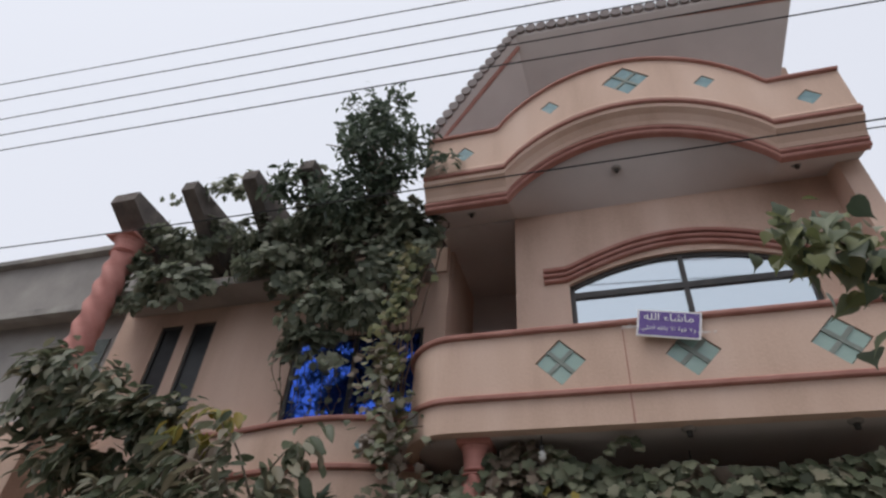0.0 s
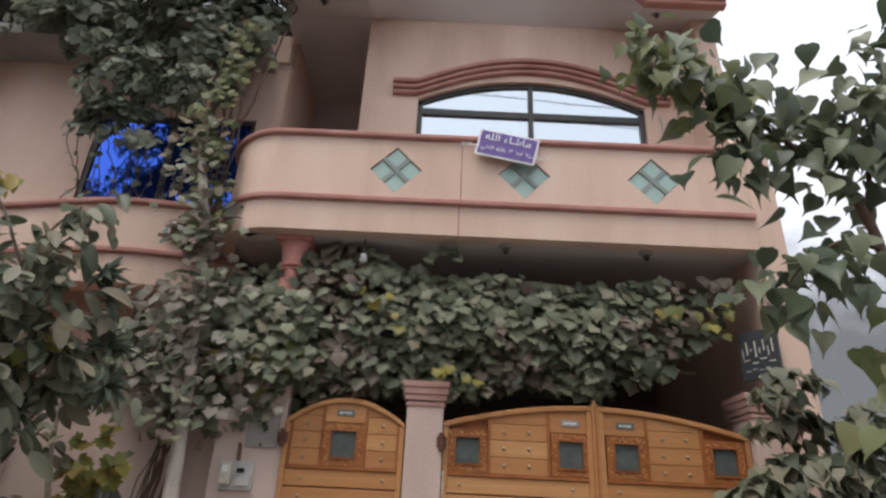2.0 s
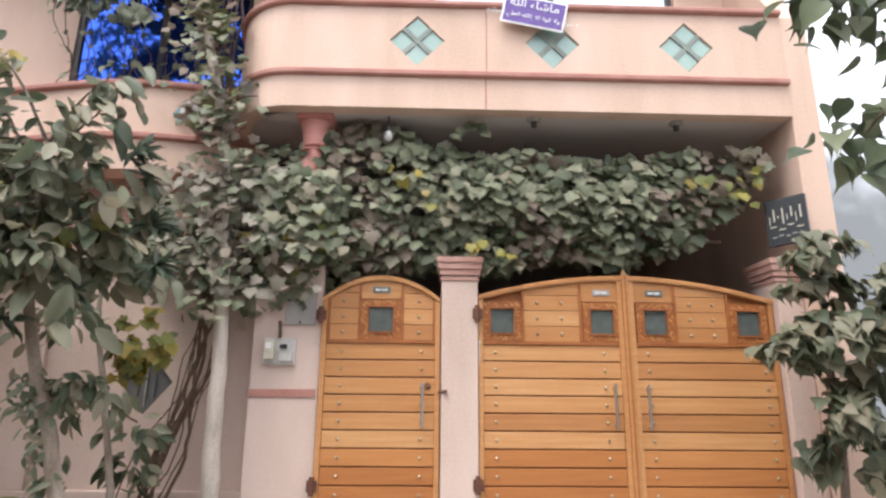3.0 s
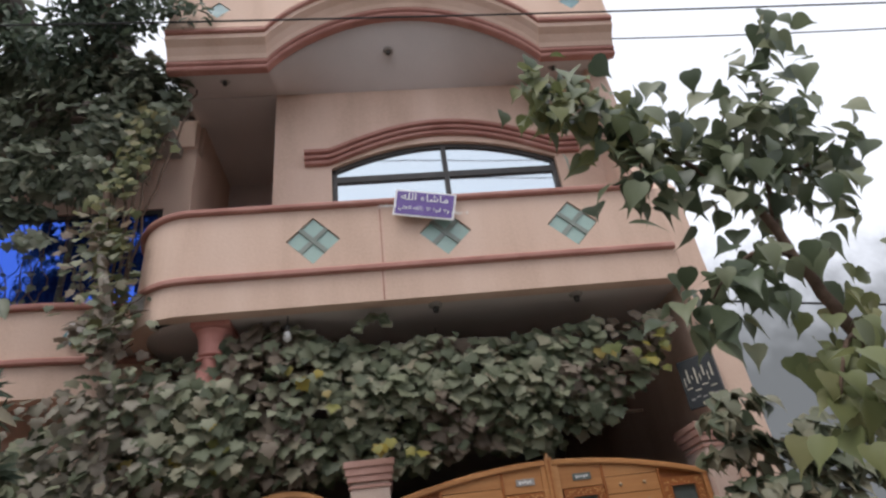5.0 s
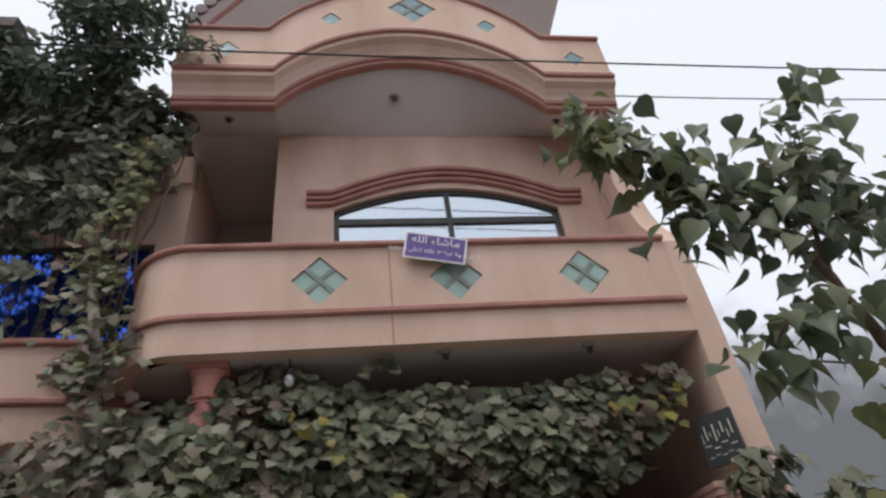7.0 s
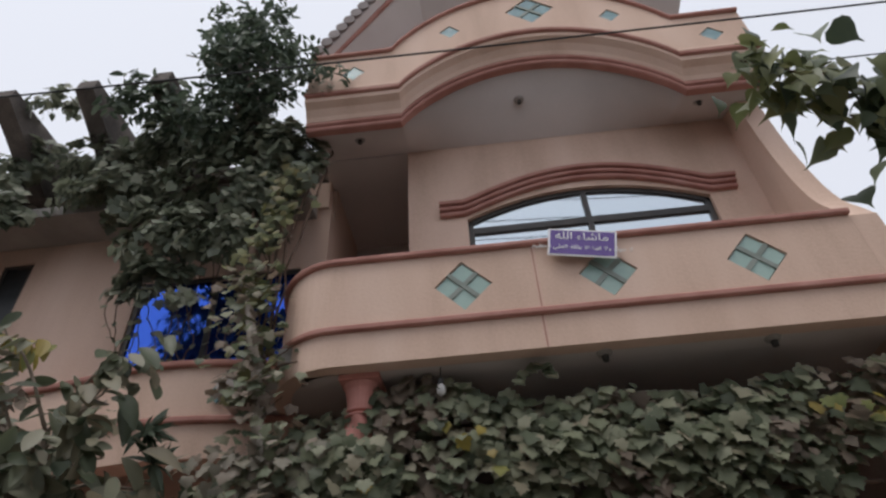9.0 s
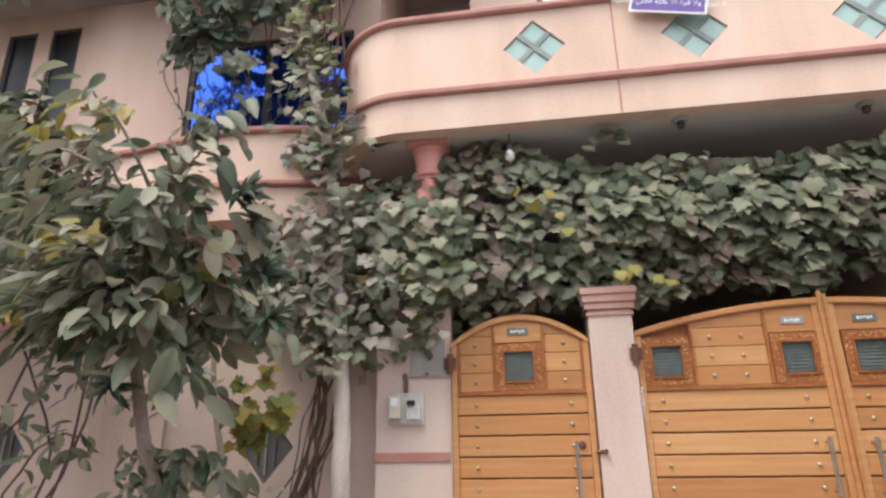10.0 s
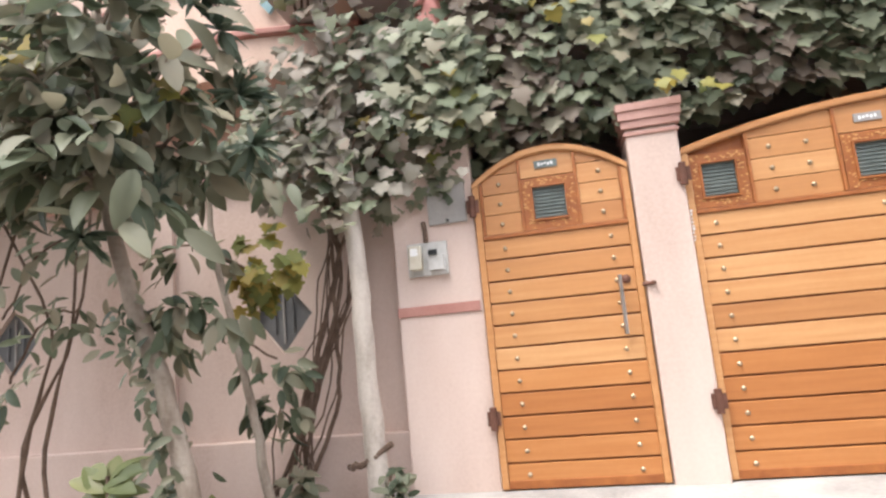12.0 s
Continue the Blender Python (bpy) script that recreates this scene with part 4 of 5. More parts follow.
# ---- neighbour and far things in the fog ----
nb = thing("neighbour_house", "grey foggy neighbouring house with slated parapet", "house", (-10.5, 1.5, 0))
part("wall", box(-3.5, 2.9, 0, 6, -0.1, 7.0), GREYWALL, nb)
part("parapet", slab([(-3.5, 7.0), (2.9, 7.0), (2.9, 8.3), (-3.5, 8.3)], [], -0.3, 0.0), GREYWALL, nb)
part("cornice", box(-3.6, 2.9, -0.45, 0.0, 8.301, 8.42, 0.01), CONCRETE, nb)
part("ledge", box(-3.6, 2.9, -0.45, -0.31, 6.9, 7.05, 0.01), CONCRETE, nb)
part("window", box(1.2, 2.3, -0.03, -0.005, 5.2, 6.5), GRILLE, nb, "dark window")
part("rail", tube([(-3.5, -0.2, 8.62), (2.8, -0.2, 8.62)], 0.03, 8), WHITE, nb)
for x in (-2.5, -0.5, 1.5, 2.7):
    part("rail_post", tube([(x, -0.2, 8.42), (x, -0.2, 8.62)], 0.02, 6), WHITE, nb)
# Flat sheet whose own glow stands for fog over the distance.
tagged(mesh_object("backdrop", [(8, 34, -2), (70, 20, -2), (70, 20, 30), (8, 34, 30)], [(0, 1, 2, 3)], FOG_FAR), "glowing backdrop sheet imitating trees and houses in pale grey fog", "fog", kind="structure")
# Unseen wall, raised this high to keep low sky light off the lower storey.
tagged(part("unseen_sky_blocker", box(-40, 40, -10.4, -10.1, -0.1, 6.2), GREYWALL), "plain unseen wall added across the lane to block low sky", "wall", kind="structure")

LINE_ONE = "\uFEEA\uFEE0\uFEDF\uFE8D \uFE80\uFE8E\uFEB7\uFE8E\uFEE3"
LINE_TWO = "\uFEE2\uFEF4\uFEC8\uFECC\uFEDF\uFE8D \uFEF2\uFEE0\uFECC\uFEDF\uFE8D \uFEEA\uFEE0\uFEDF\uFE8E\uFE91 \uFEFB\uFE8D \uFE93\uFEEE\uFED7 \uFEFB\uFEED \uFEDD\uFEEE\uFEA3 \uFEFB"

# ---- banner on the balcony ----
banner = thing("banner", "small purple banner with white border and Arabic lettering hung askew", "banner", (0.73, YB - 0.06, 4.62))
banner.matrix_basis = pose(0.845, YB - 0.075, 4.615, -3, 11, 0)
part("sheet", slab([(-0.29, -0.155), (0.29, -0.155), (0.30, 0.155), (-0.29, 0.155)], [], 0.0, 0.006), WHITE, banner)
part("field", slab([(-0.272, -0.138), (0.272, -0.138), (0.282, 0.138), (-0.272, 0.138)], [], -0.003, -0.0005), PURPLE, banner)


def lettering(text, size, x, z, parent, mat, y=-0.005):
    cu = bpy.data.curves.new("lettering", "FONT")
    cu.body, cu.size, cu.align_x, cu.extrude = text, size, "CENTER", 0.001
    tmp = bpy.data.objects.new("lettering", cu)
    me = bpy.data.meshes.new_from_object(tmp)
    me.materials.append(mat)
    ob = new("lettering", me)
    ob.parent = parent
    ob.matrix_basis = pose(x, y, z, 90, 0, 0)
    bpy.data.objects.remove(tmp)
    return ob


lettering(LINE_ONE, 0.12, 0, 0.035, banner, WHITE)
lettering(LINE_TWO, 0.062, 0, -0.075, banner, WHITE)

# ---- black sign on the side wall ----
sign = thing("name_sign", "black painted signboard with white lettering reduced to bars", "sign", (3.1, -0.20, 2.52))
sign.matrix_basis = pose(3.035, -0.225, 2.50, 0, 0, -53)
part("board", box(-0.17, 0.165, -0.02, 0.012, 0.0, 0.42, 0.004), BLACK, sign)
for k in range(8):
    a = -0.14 + 0.036 * k
    part("bar", box(a, a + 0.007 + 0.005 * (k % 2), -0.0225, -0.0205, 0.19 + 0.025 * (k % 3), 0.27 + 0.03 * ((k * 2) % 4)), IVORY, sign)
for k in range(4):
    part("bar", box(-0.14 + 0.072 * k, -0.085 + 0.072 * k, -0.0225, -0.0205, 0.165 - 0.03 * (k % 2), 0.174 - 0.03 * (k % 2)), IVORY, sign)
for k in range(5):
    part("bar", box(-0.13 + 0.055 * k, -0.09 + 0.055 * k, -0.0225, -0.0205, 0.07 + 0.012 * (k % 2), 0.08 + 0.012 * (k % 2)), GREYWALL, sign)
# ---- ceiling lamps and bulbs ----
def spot_lamp(x, y, z):
    s = thing("ceiling_lamp", "small round unlit lamp holder on the soffit", "lamp", (x, y, z), group="soffit lamps")
    part("base", tube([(0, 0, 0), (0, 0, -0.02), (0, 0, -0.03)], [0.065, 0.06, 0.045], 14), GREYWALL, s)
    part("holder", tube([(0, 0, -0.03), (0, 0, -0.075)], [0.03, 0.026], 10), FRAME, s)
for x, y in ((0.86, -0.13), (2.18, -0.12)):
    spot_lamp(x, y, 3.67)
for x, y, z in ((0.665, 0.2, 7.47), (-1.315, 0.164, 7.0), (2.71, 0.14, 7.0)):
    spot_lamp(x, y, z)
for x, y, drop in ((-0.46, -0.13, 0.10), (0.88, 0.45, 0.32)):
    b = thing("hanging_bulb", "white bulb hanging from the porch ceiling on a wire", "bulb", (x, y, 3.67))
    part("wire", tube([(0, 0, 0.02), (0, 0, -drop)], 0.006, 6), CABLE, b)
    part("socket", tube([(0, 0, -drop), (0, 0, -drop - 0.05)], 0.022, 10), FRAME, b)
    part("glass", tube([(0, 0, -drop - 0.05), (0, 0, -drop - 0.08), (0, 0, -drop - 0.12), (0, 0, -drop - 0.145)], [0.02, 0.038, 0.036, 0.012], 12), WHITE, b, smooth=True)

# ---- overhead cables ----
def cable(points, r, sag=0.0):
    c = thing("overhead_cable", "black overhead cable strung across the street", "cable", points[0], group="overhead cables")
    a, b = Vector(points[0]), Vector(points[-1])
    pts = [a.lerp(b, k / 24) - Vector((0, 0, sag * 4 * (k / 24) * (1 - k / 24))) - a for k in range(25)]
    part("wire", tube(pts, r, 6), CABLE, c)
cable([(-14, -1.9, 5.95), (14, -1.9, 5.55)], 0.008, 0.36)
for mid, fall in ((9.31, 0.1105), (8.865, 0.096), (8.426, 0.0764), (8.012, 0.0689), (7.615, 0.0647)):
    cable([(-14.0, -1.6, mid + 14 * fall), (14.0, -1.6, mid - 14 * fall)], 0.0085, 0.0)
cable([(3.4, -0.2, 7.05), (16, -0.6, 7.3)], 0.009, 0.25)
cable([(3.3, -0.28, 3.42), (14, 1.5, 3.6)], 0.012, 0.15)

# ---- grape vine over the gates ----
def interp(x, table):
    for (a, p), (b, q) in zip(table, table[1:]):
        if a <= x <= b:
            return p + (q - p) * (x - a) / (b - a)
    return table[0][1] if x < table[0][0] else table[-1][1]


DUSTY_LEAF = leaf_material("brown_dusty_leaf", [(0.14, 0.125, 0.09), (0.22, 0.20, 0.15), (0.30, 0.27, 0.22), (0.29, 0.23, 0.18)])
VTOP = [(-2.6, 2.75), (-2.2, 3.1), (-1.5, 3.42), (-1.22, 3.44), (-0.92, 3.62), (-0.55, 3.68), (-0.17, 3.52), (0.29, 3.40), (0.86, 3.40), (1.56, 3.35), (2.07, 3.44), (2.82, 3.48)]
VBOT = [(-2.6, 2.4), (-2.1, 2.15), (-1.89, 2.02), (-1.5, 1.86), (-1.2, 1.92), (-0.95, 2.2), (-0.48, 2.27), (-0.04, 2.28), (0.54, 2.30), (1.03, 2.43), (1.5, 2.36), (1.98, 2.42), (2.35, 2.55), (2.9, 3.1)]
vine = thing("grape_vine", "dusty grey-green grape vine trained along above the gates", "vine", (-1.72, 0.05, 0.0))
vl = vine.location
rnd = random.Random(11)
spots = []
for k in range(3700):
    x = rnd.uniform(-2.6, 2.95)
    if x > 1.9 and rnd.random() < 0.35 + 0.35 * (x > 2.35):
        continue
    if x < -1.25 and rnd.random() < (0.5 if x < -1.9 else 0.34):
        continue
    lo, hi = interp(x, VBOT) + 0.06 * noise.noise((x * 4, 0, 1)), interp(x, VTOP) + 0.05 * noise.noise((x * 5, 3, 0))
    u = rnd.random()
    z = lo + (hi - lo) * u
    bulge = 0.34 * math.sin(math.pi * min(1, 0.15 + u * 0.62)) + 0.08 * noise.noise((x * 2.5, z * 2.5, 0))
    y = 0.18 - bulge - rnd.random() ** 2 * 0.06 + (rnd.random() ** 1.5) * 0.30
    depth = y - (0.18 - bulge)
    t = leaf_turn(rnd, (0.05, -0.86, 0.50), (rnd.uniform(-0.7, 0.7), -0.3, -0.85), 0.24)
    spots.append((depth, Vector((x, y, z)) - vl, t, rnd.choice((rnd.uniform(0.06, 0.10), rnd.uniform(0.09, 0.14), rnd.uniform(0.10, 0.155)))))
spots.sort(key=lambda s: s[0])
spots = [s[1:] for s in spots]
first = spots[:900]
rnd.shuffle(first)
spots = first + spots[900:]
dry = lambda s: noise.noise(s[0] * 1.3 + Vector((3, 0, 1))) > 0.22  # noqa: E731
foliage(vine, VINE_LEAF, [s for k, s in enumerate(spots) if not (dry(s) and k % 3)], "vine", 300)
foliage(vine, DRY_LEAF, [s for k, s in enumerate(spots) if dry(s) and k % 3], "vine", 60, name="dry_leaf", rest="dry_foliage", label="withered brown vine leaves")
yel = []
for cx, cz, n, sp in ((0.30, 2.52, 4, 0.05), (2.68, 3.05, 12, 0.11), (2.35, 3.12, 5, 0.08), (-0.98, 2.62, 6, 0.08), (0.55, 2.38, 3, 0.05), (-1.35, 2.45, 9, 0.16), (-0.2, 2.9, 5, 0.2)):
    for k in range(n):
        yel.append((Vector((rnd.gauss(cx, sp), rnd.uniform(-0.26, -0.10), rnd.gauss(cz, sp * 0.8))) - vl, leaf_turn(rnd, (0, -0.9, 0.5), (0.1, -0.3, -0.9), 0.3), rnd.uniform(0.07, 0.12)))
foliage(vine, VINE_YELLOW, yel, "vine", 60, name="yellow_leaf", rest="yellow_foliage")
for k in range(150):
    x = rnd.gauss(-1.25, 0.22)
    spots.append((Vector((x, rnd.uniform(-0.32, -0.14), rnd.uniform(2.3, 3.12 - 0.5 * max(0, x + 1.0)))) - vl, leaf_turn(rnd, (0.05, -0.86, 0.50), (rnd.uniform(-0.5, 0.5), -0.3, -0.85), 0.26), rnd.uniform(0.09, 0.15)))
foliage(vine, VINE_LEAF, spots[-150:], "vine", 0)
brown = []
for k in range(260):
    x = rnd.gauss(-1.8, 0.32)
    brown.append((Vector((x, rnd.uniform(-0.34, -0.08), rnd.uniform(2.0, 3.15))) - vl, leaf_turn(rnd, (0.05, -0.86, 0.48), (rnd.uniform(-0.5, 0.5), -0.3, -0.85), 0.3), rnd.uniform(0.07, 0.13)))
foliage(vine, DUSTY_LEAF, brown, "vine", 120, name="dusty_leaf", rest="dusty_foliage", label="brownish dust-covered vine leaves")
shoot = [Vector((0.15 + 0.03 * k + rnd.uniform(-0.03, 0.03), -0.16, 3.50 + 0.05 * k - 0.006 * k * k)) for k in range(9)]
foliage(vine, VINE_LEAF, [(p - vl, leaf_turn(rnd, (0, -0.7, 0.7), (0.6, -0.3, -0.5), 0.25), 0.10) for p in shoot for q in range(2)], "vine", 18)
for k in range(15):
    x0 = -1.95 + rnd.uniform(-0.12, 0.12)
    pts = bend([(x0 - 0.35 + rnd.uniform(-0.25, 0.1), 0.0 + rnd.uniform(-0.1, 0.05), 0.0 + 0.05 * k % 0.3), (x0 - 0.25 + rnd.uniform(-0.15, 0.15), -0.05 + rnd.uniform(-0.08, 0.08), 0.7), (x0 + rnd.uniform(-0.1, 0.1), 0.0 + rnd.uniform(-0.08, 0.06), 1.5), (x0 + 0.1 + rnd.uniform(-0.1, 0.1), 0.0, 2.2), (x0 + 0.5 + rnd.uniform(-0.3, 0.3), 0.05, 2.8)], 7, 0.012, k)
    part("stem", tube([p - vl for p in pts], [(0.006 + 0.009 * (k % 3 == 0)) * (1.15 - 0.4 * i / len(pts)) for i in range(len(pts))], 6), STEM, vine)
for z, a, b in ((2.55, -1.6, 2.6), (2.9, -1.7, 2.8), (3.2, -1.5, 2.4)):
    part("stem", tube([p - vl for p in bend([(a, 0.15, z), (a * 0.4 + b * 0.6 - 1.2, 0.18, z + 0.08), (b, 0.12, z + 0.05)], 8, 0.015, 3)], 0.014, 6), STEM, vine)
part("loop_stem", tube([p - vl for p in bend([(-1.95, -0.05, 0.25), (-1.85, -0.2, 0.3), (-1.75, -0.25, 0.33), (-1.6, -0.22, 0.42)], 6, 0.01, 5)], 0.02, 6), STEM, vine)


def crown_spots(rnd, centre, radii, n, size, shell=0.45, face=(0, -0.7, 0.6), spread=0.45, tip=(0, -0.2, -0.9), clumps=0, out=0.7):
    """Leaf places in an uneven ellipsoid made of clumps."""
    c, r = Vector(centre), Vector(radii)
    heads = []
    for k in range(clumps):
        d = Vector([rnd.gauss(0, 1) for _ in range(3)]).normalized() * rnd.uniform(0.35, 0.95)
        heads.append(Vector((d.x * r.x, d.y * r.y, d.z * r.z)))
    res = []
    for k in range(n):
        d = Vector([rnd.gauss(0, 1) for _ in range(3)]).normalized()
        if heads:
            h = rnd.choice(heads)
            q = h + Vector((d.x * r.x, d.y * r.y, d.z * r.z)) * 0.34 * rnd.uniform(0.3, 1.0)
        else:
            q = Vector((d.x * r.x, d.y * r.y, d.z * r.z)) * (shell + (1 - shell) * rnd.random())
        f = Vector(face) + q.normalized() * out
        res.append((c + q, leaf_turn(rnd, f, Vector(tip) + q.normalized() * 0.5, spread), rnd.uniform(*size)))
    res.sort(key=lambda s: s[0].y)
    return res


# ---- climber hanging from the terrace, and the tree rising through it ----
climber = thing("climbing_vine", "dense dusty climber hanging from the terrace over the window", "vine", (-2.6, 0.4, 4.2))
cl = climber.location
rnd = random.Random(5)
sp = []
for c, r, n, m in (((-2.85, 0.1, 6.3), (0.9, 0.30, 0.9), 1050, 22), ((-2.6, 0.05, 5.6), (0.8, 0.2, 0.42), 340, 14), ((-2.15, 0.05, 6.7), (0.55, 0.35, 0.7), 700, 16), ((-3.3, 0.1, 7.2), (1.0, 0.4, 0.5), 430, 12), ((-4.6, 0.35, 7.3), (1.2, 0.35, 0.42), 620, 20), ((-6.2, 0.3, 7.5), (0.9, 0.3, 0.4), 500, 16), ((-6.7, 0.25, 6.7), (0.5, 0.3, 0.7), 380, 12), ((-4.2, 0.15, 6.5), (0.9, 0.3, 0.5), 520, 18), ((-3.4, 0.1, 5.75), (0.7, 0.25, 0.42), 460, 14), ((-3.4, 0.15, 5.15), (0.7, 0.15, 0.33), 300, 10), ((-5.9, 0.2, 6.5), (0.9, 0.3, 0.4), 350, 14), ((-5.3, -0.1, 8.15), (1.6, 0.3, 0.16), 170, 22), ((-4.6, 1.0, 7.75), (1.5, 0.5, 0.42), 800, 26), ((-6.3, 0.9, 7.75), (0.9, 0.5, 0.4), 420, 16), ((-2.5, 0.0, 6.95), (0.6, 0.25, 0.6), 220, 10), ((-5.2, 1.6, 8.0), (1.9, 0.5, 0.42), 800, 26)):
    sp += crown_spots(rnd, Vector(c) - cl, r, n, (0.08, 0.15), clumps=m)
foliage(climber, CLIMB_LEAF, sorted(sp, key=lambda s: s[0].y), "vine", 200)
strand = []
for k in range(260):
    u = rnd.random()
    strand.append((Vector((-2.12 + 0.10 * math.sin(u * 9) + rnd.gauss(0, 0.11), -0.12 + rnd.gauss(0, 0.08), 3.6 + 2.7 * u)) - cl, leaf_turn(rnd, (0, -0.9, 0.4), (0, -0.2, -0.95), 0.35), rnd.uniform(0.07, 0.12)))
foliage(climber, STRAND_LEAF, strand, "vine", 140, name="yellow_leaf", rest="yellow_foliage", label="yellowing hanging strand")
for k in range(16):
    x = -3.95 + 0.115 * k
    pts = bend([(x, 0.35, 5.5), (x + rnd.uniform(-0.12, 0.12), 0.5, 5.0), (x + rnd.uniform(-0.15, 0.15), 0.55, 4.55), (x + rnd.uniform(-0.2, 0.2), 0.6, 4.28)], 5, 0.02, k)
    part("twig", tube([p - cl for p in pts], 0.006, 5), STEM, climber)
    foliage(climber, VINE_LEAF, [(p - cl, leaf_turn(rnd, (0, -0.8, 0.5), (0, -0.2, -0.9), 0.4), rnd.uniform(0.05, 0.09)) for p in pts[4::2]], "vine", 0)
for k in range(6):
    pts = bend([(-2.3 + 0.12 * k, 0.3, 7.0), (-2.5 + 0.15 * k, 0.1, 6.0), (-2.3 + 0.07 * k, 0.05, 5.0), (-2.2 + 0.05 * k, 0.1, 3.6)], 6, 0.03, k)
    part("stem", tube([p - cl for p in pts], 0.012, 5), STEM, climber)

roof_tree = thing("roof_tree", "whitewashed slender trunk with leafy crown above the roofline", "tree", (-1.70, -0.15, 0.0))
rl = roof_tree.location
tp = bend([(-1.70, -0.2, -0.05), (-1.73, -0.2, 0.7), (-1.75, -0.2, 1.5), (-1.82, -0.2, 2.6), (-1.92, -0.2, 3.50), (-2.13, -0.2, 4.4), (-2.35, 0.05, 5.4), (-2.6, 0.2, 7.0), (-2.74, 0.0, 8.4), (-2.8, -0.2, 9.2)], 6, 0.006, 2)
girth = [0.072 - 0.058 * i / len(tp) for i in range(len(tp))]
part("trunk", tube([p - rl for p in tp[:34]], girth[:34], 12, lump=0.12), PALEBARK, roof_tree, smooth=True)
part("upper_trunk", tube([p - rl for p in tp[33:]], girth[33:], 10, lump=0.12), STEM, roof_tree, "dark unpainted upper trunk", smooth=True)
rnd = random.Random(8)
ivy = []
for k in range(330):
    q = tp[rnd.randrange(14, 34)]
    ivy.append((q + Vector((rnd.gauss(0, 0.16), rnd.uniform(-0.16, 0.02), rnd.gauss(0, 0.10))) - rl, leaf_turn(rnd, (0, -0.65, 0.7), (rnd.uniform(-0.5, 0.5), -0.4, -0.8), 0.35), rnd.uniform(0.07, 0.12)))
foliage(roof_tree, VINE_LEAF, ivy[:230], "vine", 110, name="climbing_leaf", rest="climbing_foliage", label="dusty vine leaves climbing the trunk")
foliage(roof_tree, DRY_LEAF, ivy[230:], "vine", 40, name="dry_leaf", rest="dry_foliage")
for k in range(14):
    q = tp[rnd.randrange(16, 32)]
    e = q + Vector((rnd.uniform(-0.45, 0.35), rnd.uniform(-0.15, 0.05), rnd.uniform(-0.05, 0.35)))
    part("twig", tube([x - rl for x in bend([q, q.lerp(e, 0.5) + Vector((0, 0, 0.05)), e], 4, 0.015, k)], 0.006, 5), STEM, roof_tree)
sp = []
for c, r, n in (((-2.75, -0.3, 8.15), (0.92, 0.5, 0.75), 1150), ((-2.9, -0.3, 8.95), (0.62, 0.4, 0.75), 620), ((-3.95, -0.3, 7.65), (0.55, 0.35, 0.38), 300), ((-1.75, -0.4, 7.45), (0.5, 0.25, 0.25), 130), ((-2.9, -0.25, 7.3), (0.85, 0.4, 0.6), 600)):
    sp += crown_spots(rnd, Vector(c) - rl, r, n, (0.10, 0.16), clumps=34, face=(0, -0.4, 0.5), tip=(0, 0, 0.4), out=0.5, spread=0.6)
foliage(roof_tree, DARK_LEAF, sp, "oval", 120)
for k in range(9):
    c = Vector((-2.72, -0.28, 7.3 + 0.16 * k))
    e = c + Vector((rnd.uniform(-0.8, 0.7), rnd.uniform(-0.3, 0.3), rnd.uniform(0.3, 0.8)))
    part("limb", tube([p - rl for p in bend([c, c.lerp(e, 0.5) + Vector((0, 0, 0.05)), e], 4, 0.01, k)], [0.02] * 4 + [0.012] * 3 + [0.008] * 2, 5), BARK, roof_tree)

# ---- street tree with large leaves ----
TRUNK = [(0.0, -1.97), (0.5, -2.04), (0.94, -2.15), (1.24, -2.27), (1.71, -2.40), (2.21, -2.46), (2.7, -2.46)]
tree = thing("street_tree", "young street tree with large drooping dusty leaves", "tree", (-1.97, -1.6, 0.0))
tl = tree.location
rnd = random.Random(3)
tp = bend([(x, -1.6, z - 0.05 * (z == 0)) for z, x in TRUNK], 6, 0.006, 1)
part("trunk", tube([p - tl for p in tp], [0.048 - 0.026 * i / len(tp) for i in range(len(tp))], 10, lump=0.2), BARK, tree, smooth=True)
tips = []
for k in range(46):
    z = 1.7 + 1.0 * rnd.random()
    b = Vector((interp(z, TRUNK), -1.6, z))
    a = rnd.uniform(0, 2 * math.pi)
    e = b + Vector((0.72 * math.cos(a) * rnd.uniform(0.4, 1), 0.42 * math.sin(a), rnd.uniform(-0.15, 0.55)))
    if k % 5 == 0:
        e = b + Vector((rnd.uniform(-1.2, -0.6), rnd.uniform(-0.2, 0.25), rnd.uniform(0.3, 0.8)))
    part("limb", tube([p - tl for p in bend([b, b.lerp(e, 0.5) + Vector((0, 0, 0.07)), e], 4, 0.008, k)], [0.013, 0.012, 0.011, 0.010, 0.009, 0.008, 0.007, 0.006, 0.005], 5), BARK, tree)
    tips.append((b, e))
sp = []
for b, e in tips:
    for k in range(23):
        u = rnd.uniform(0.3, 1.08)
        q = b.lerp(e, u) + Vector([rnd.gauss(0, 0.065) for _ in range(3)])
        d = (q - b).normalized()
        sp.append((q - tl, leaf_turn(rnd, (d.x * 0.5, -0.45, 0.75), (d.x, -0.5, -0.6), 0.38), rnd.uniform(0.12, 0.225)))
sp.sort(key=lambda s: s[0].y)
foliage(tree, TREE_LEAF, sp, "oval", 300)
ivy = []
for k in range(150):
    z = rnd.uniform(0.1, 1.35)
    ivy.append((Vector((interp(z, TRUNK) - 0.05 + rnd.gauss(0, 0.06), -1.6 + rnd.uniform(-0.07, 0.06), z)) - tl, leaf_turn(rnd, (0, -0.8, 0.4), (rnd.uniform(-0.9, 0.9), -0.2, -0.4), 0.35), rnd.uniform(0.05, 0.10)))
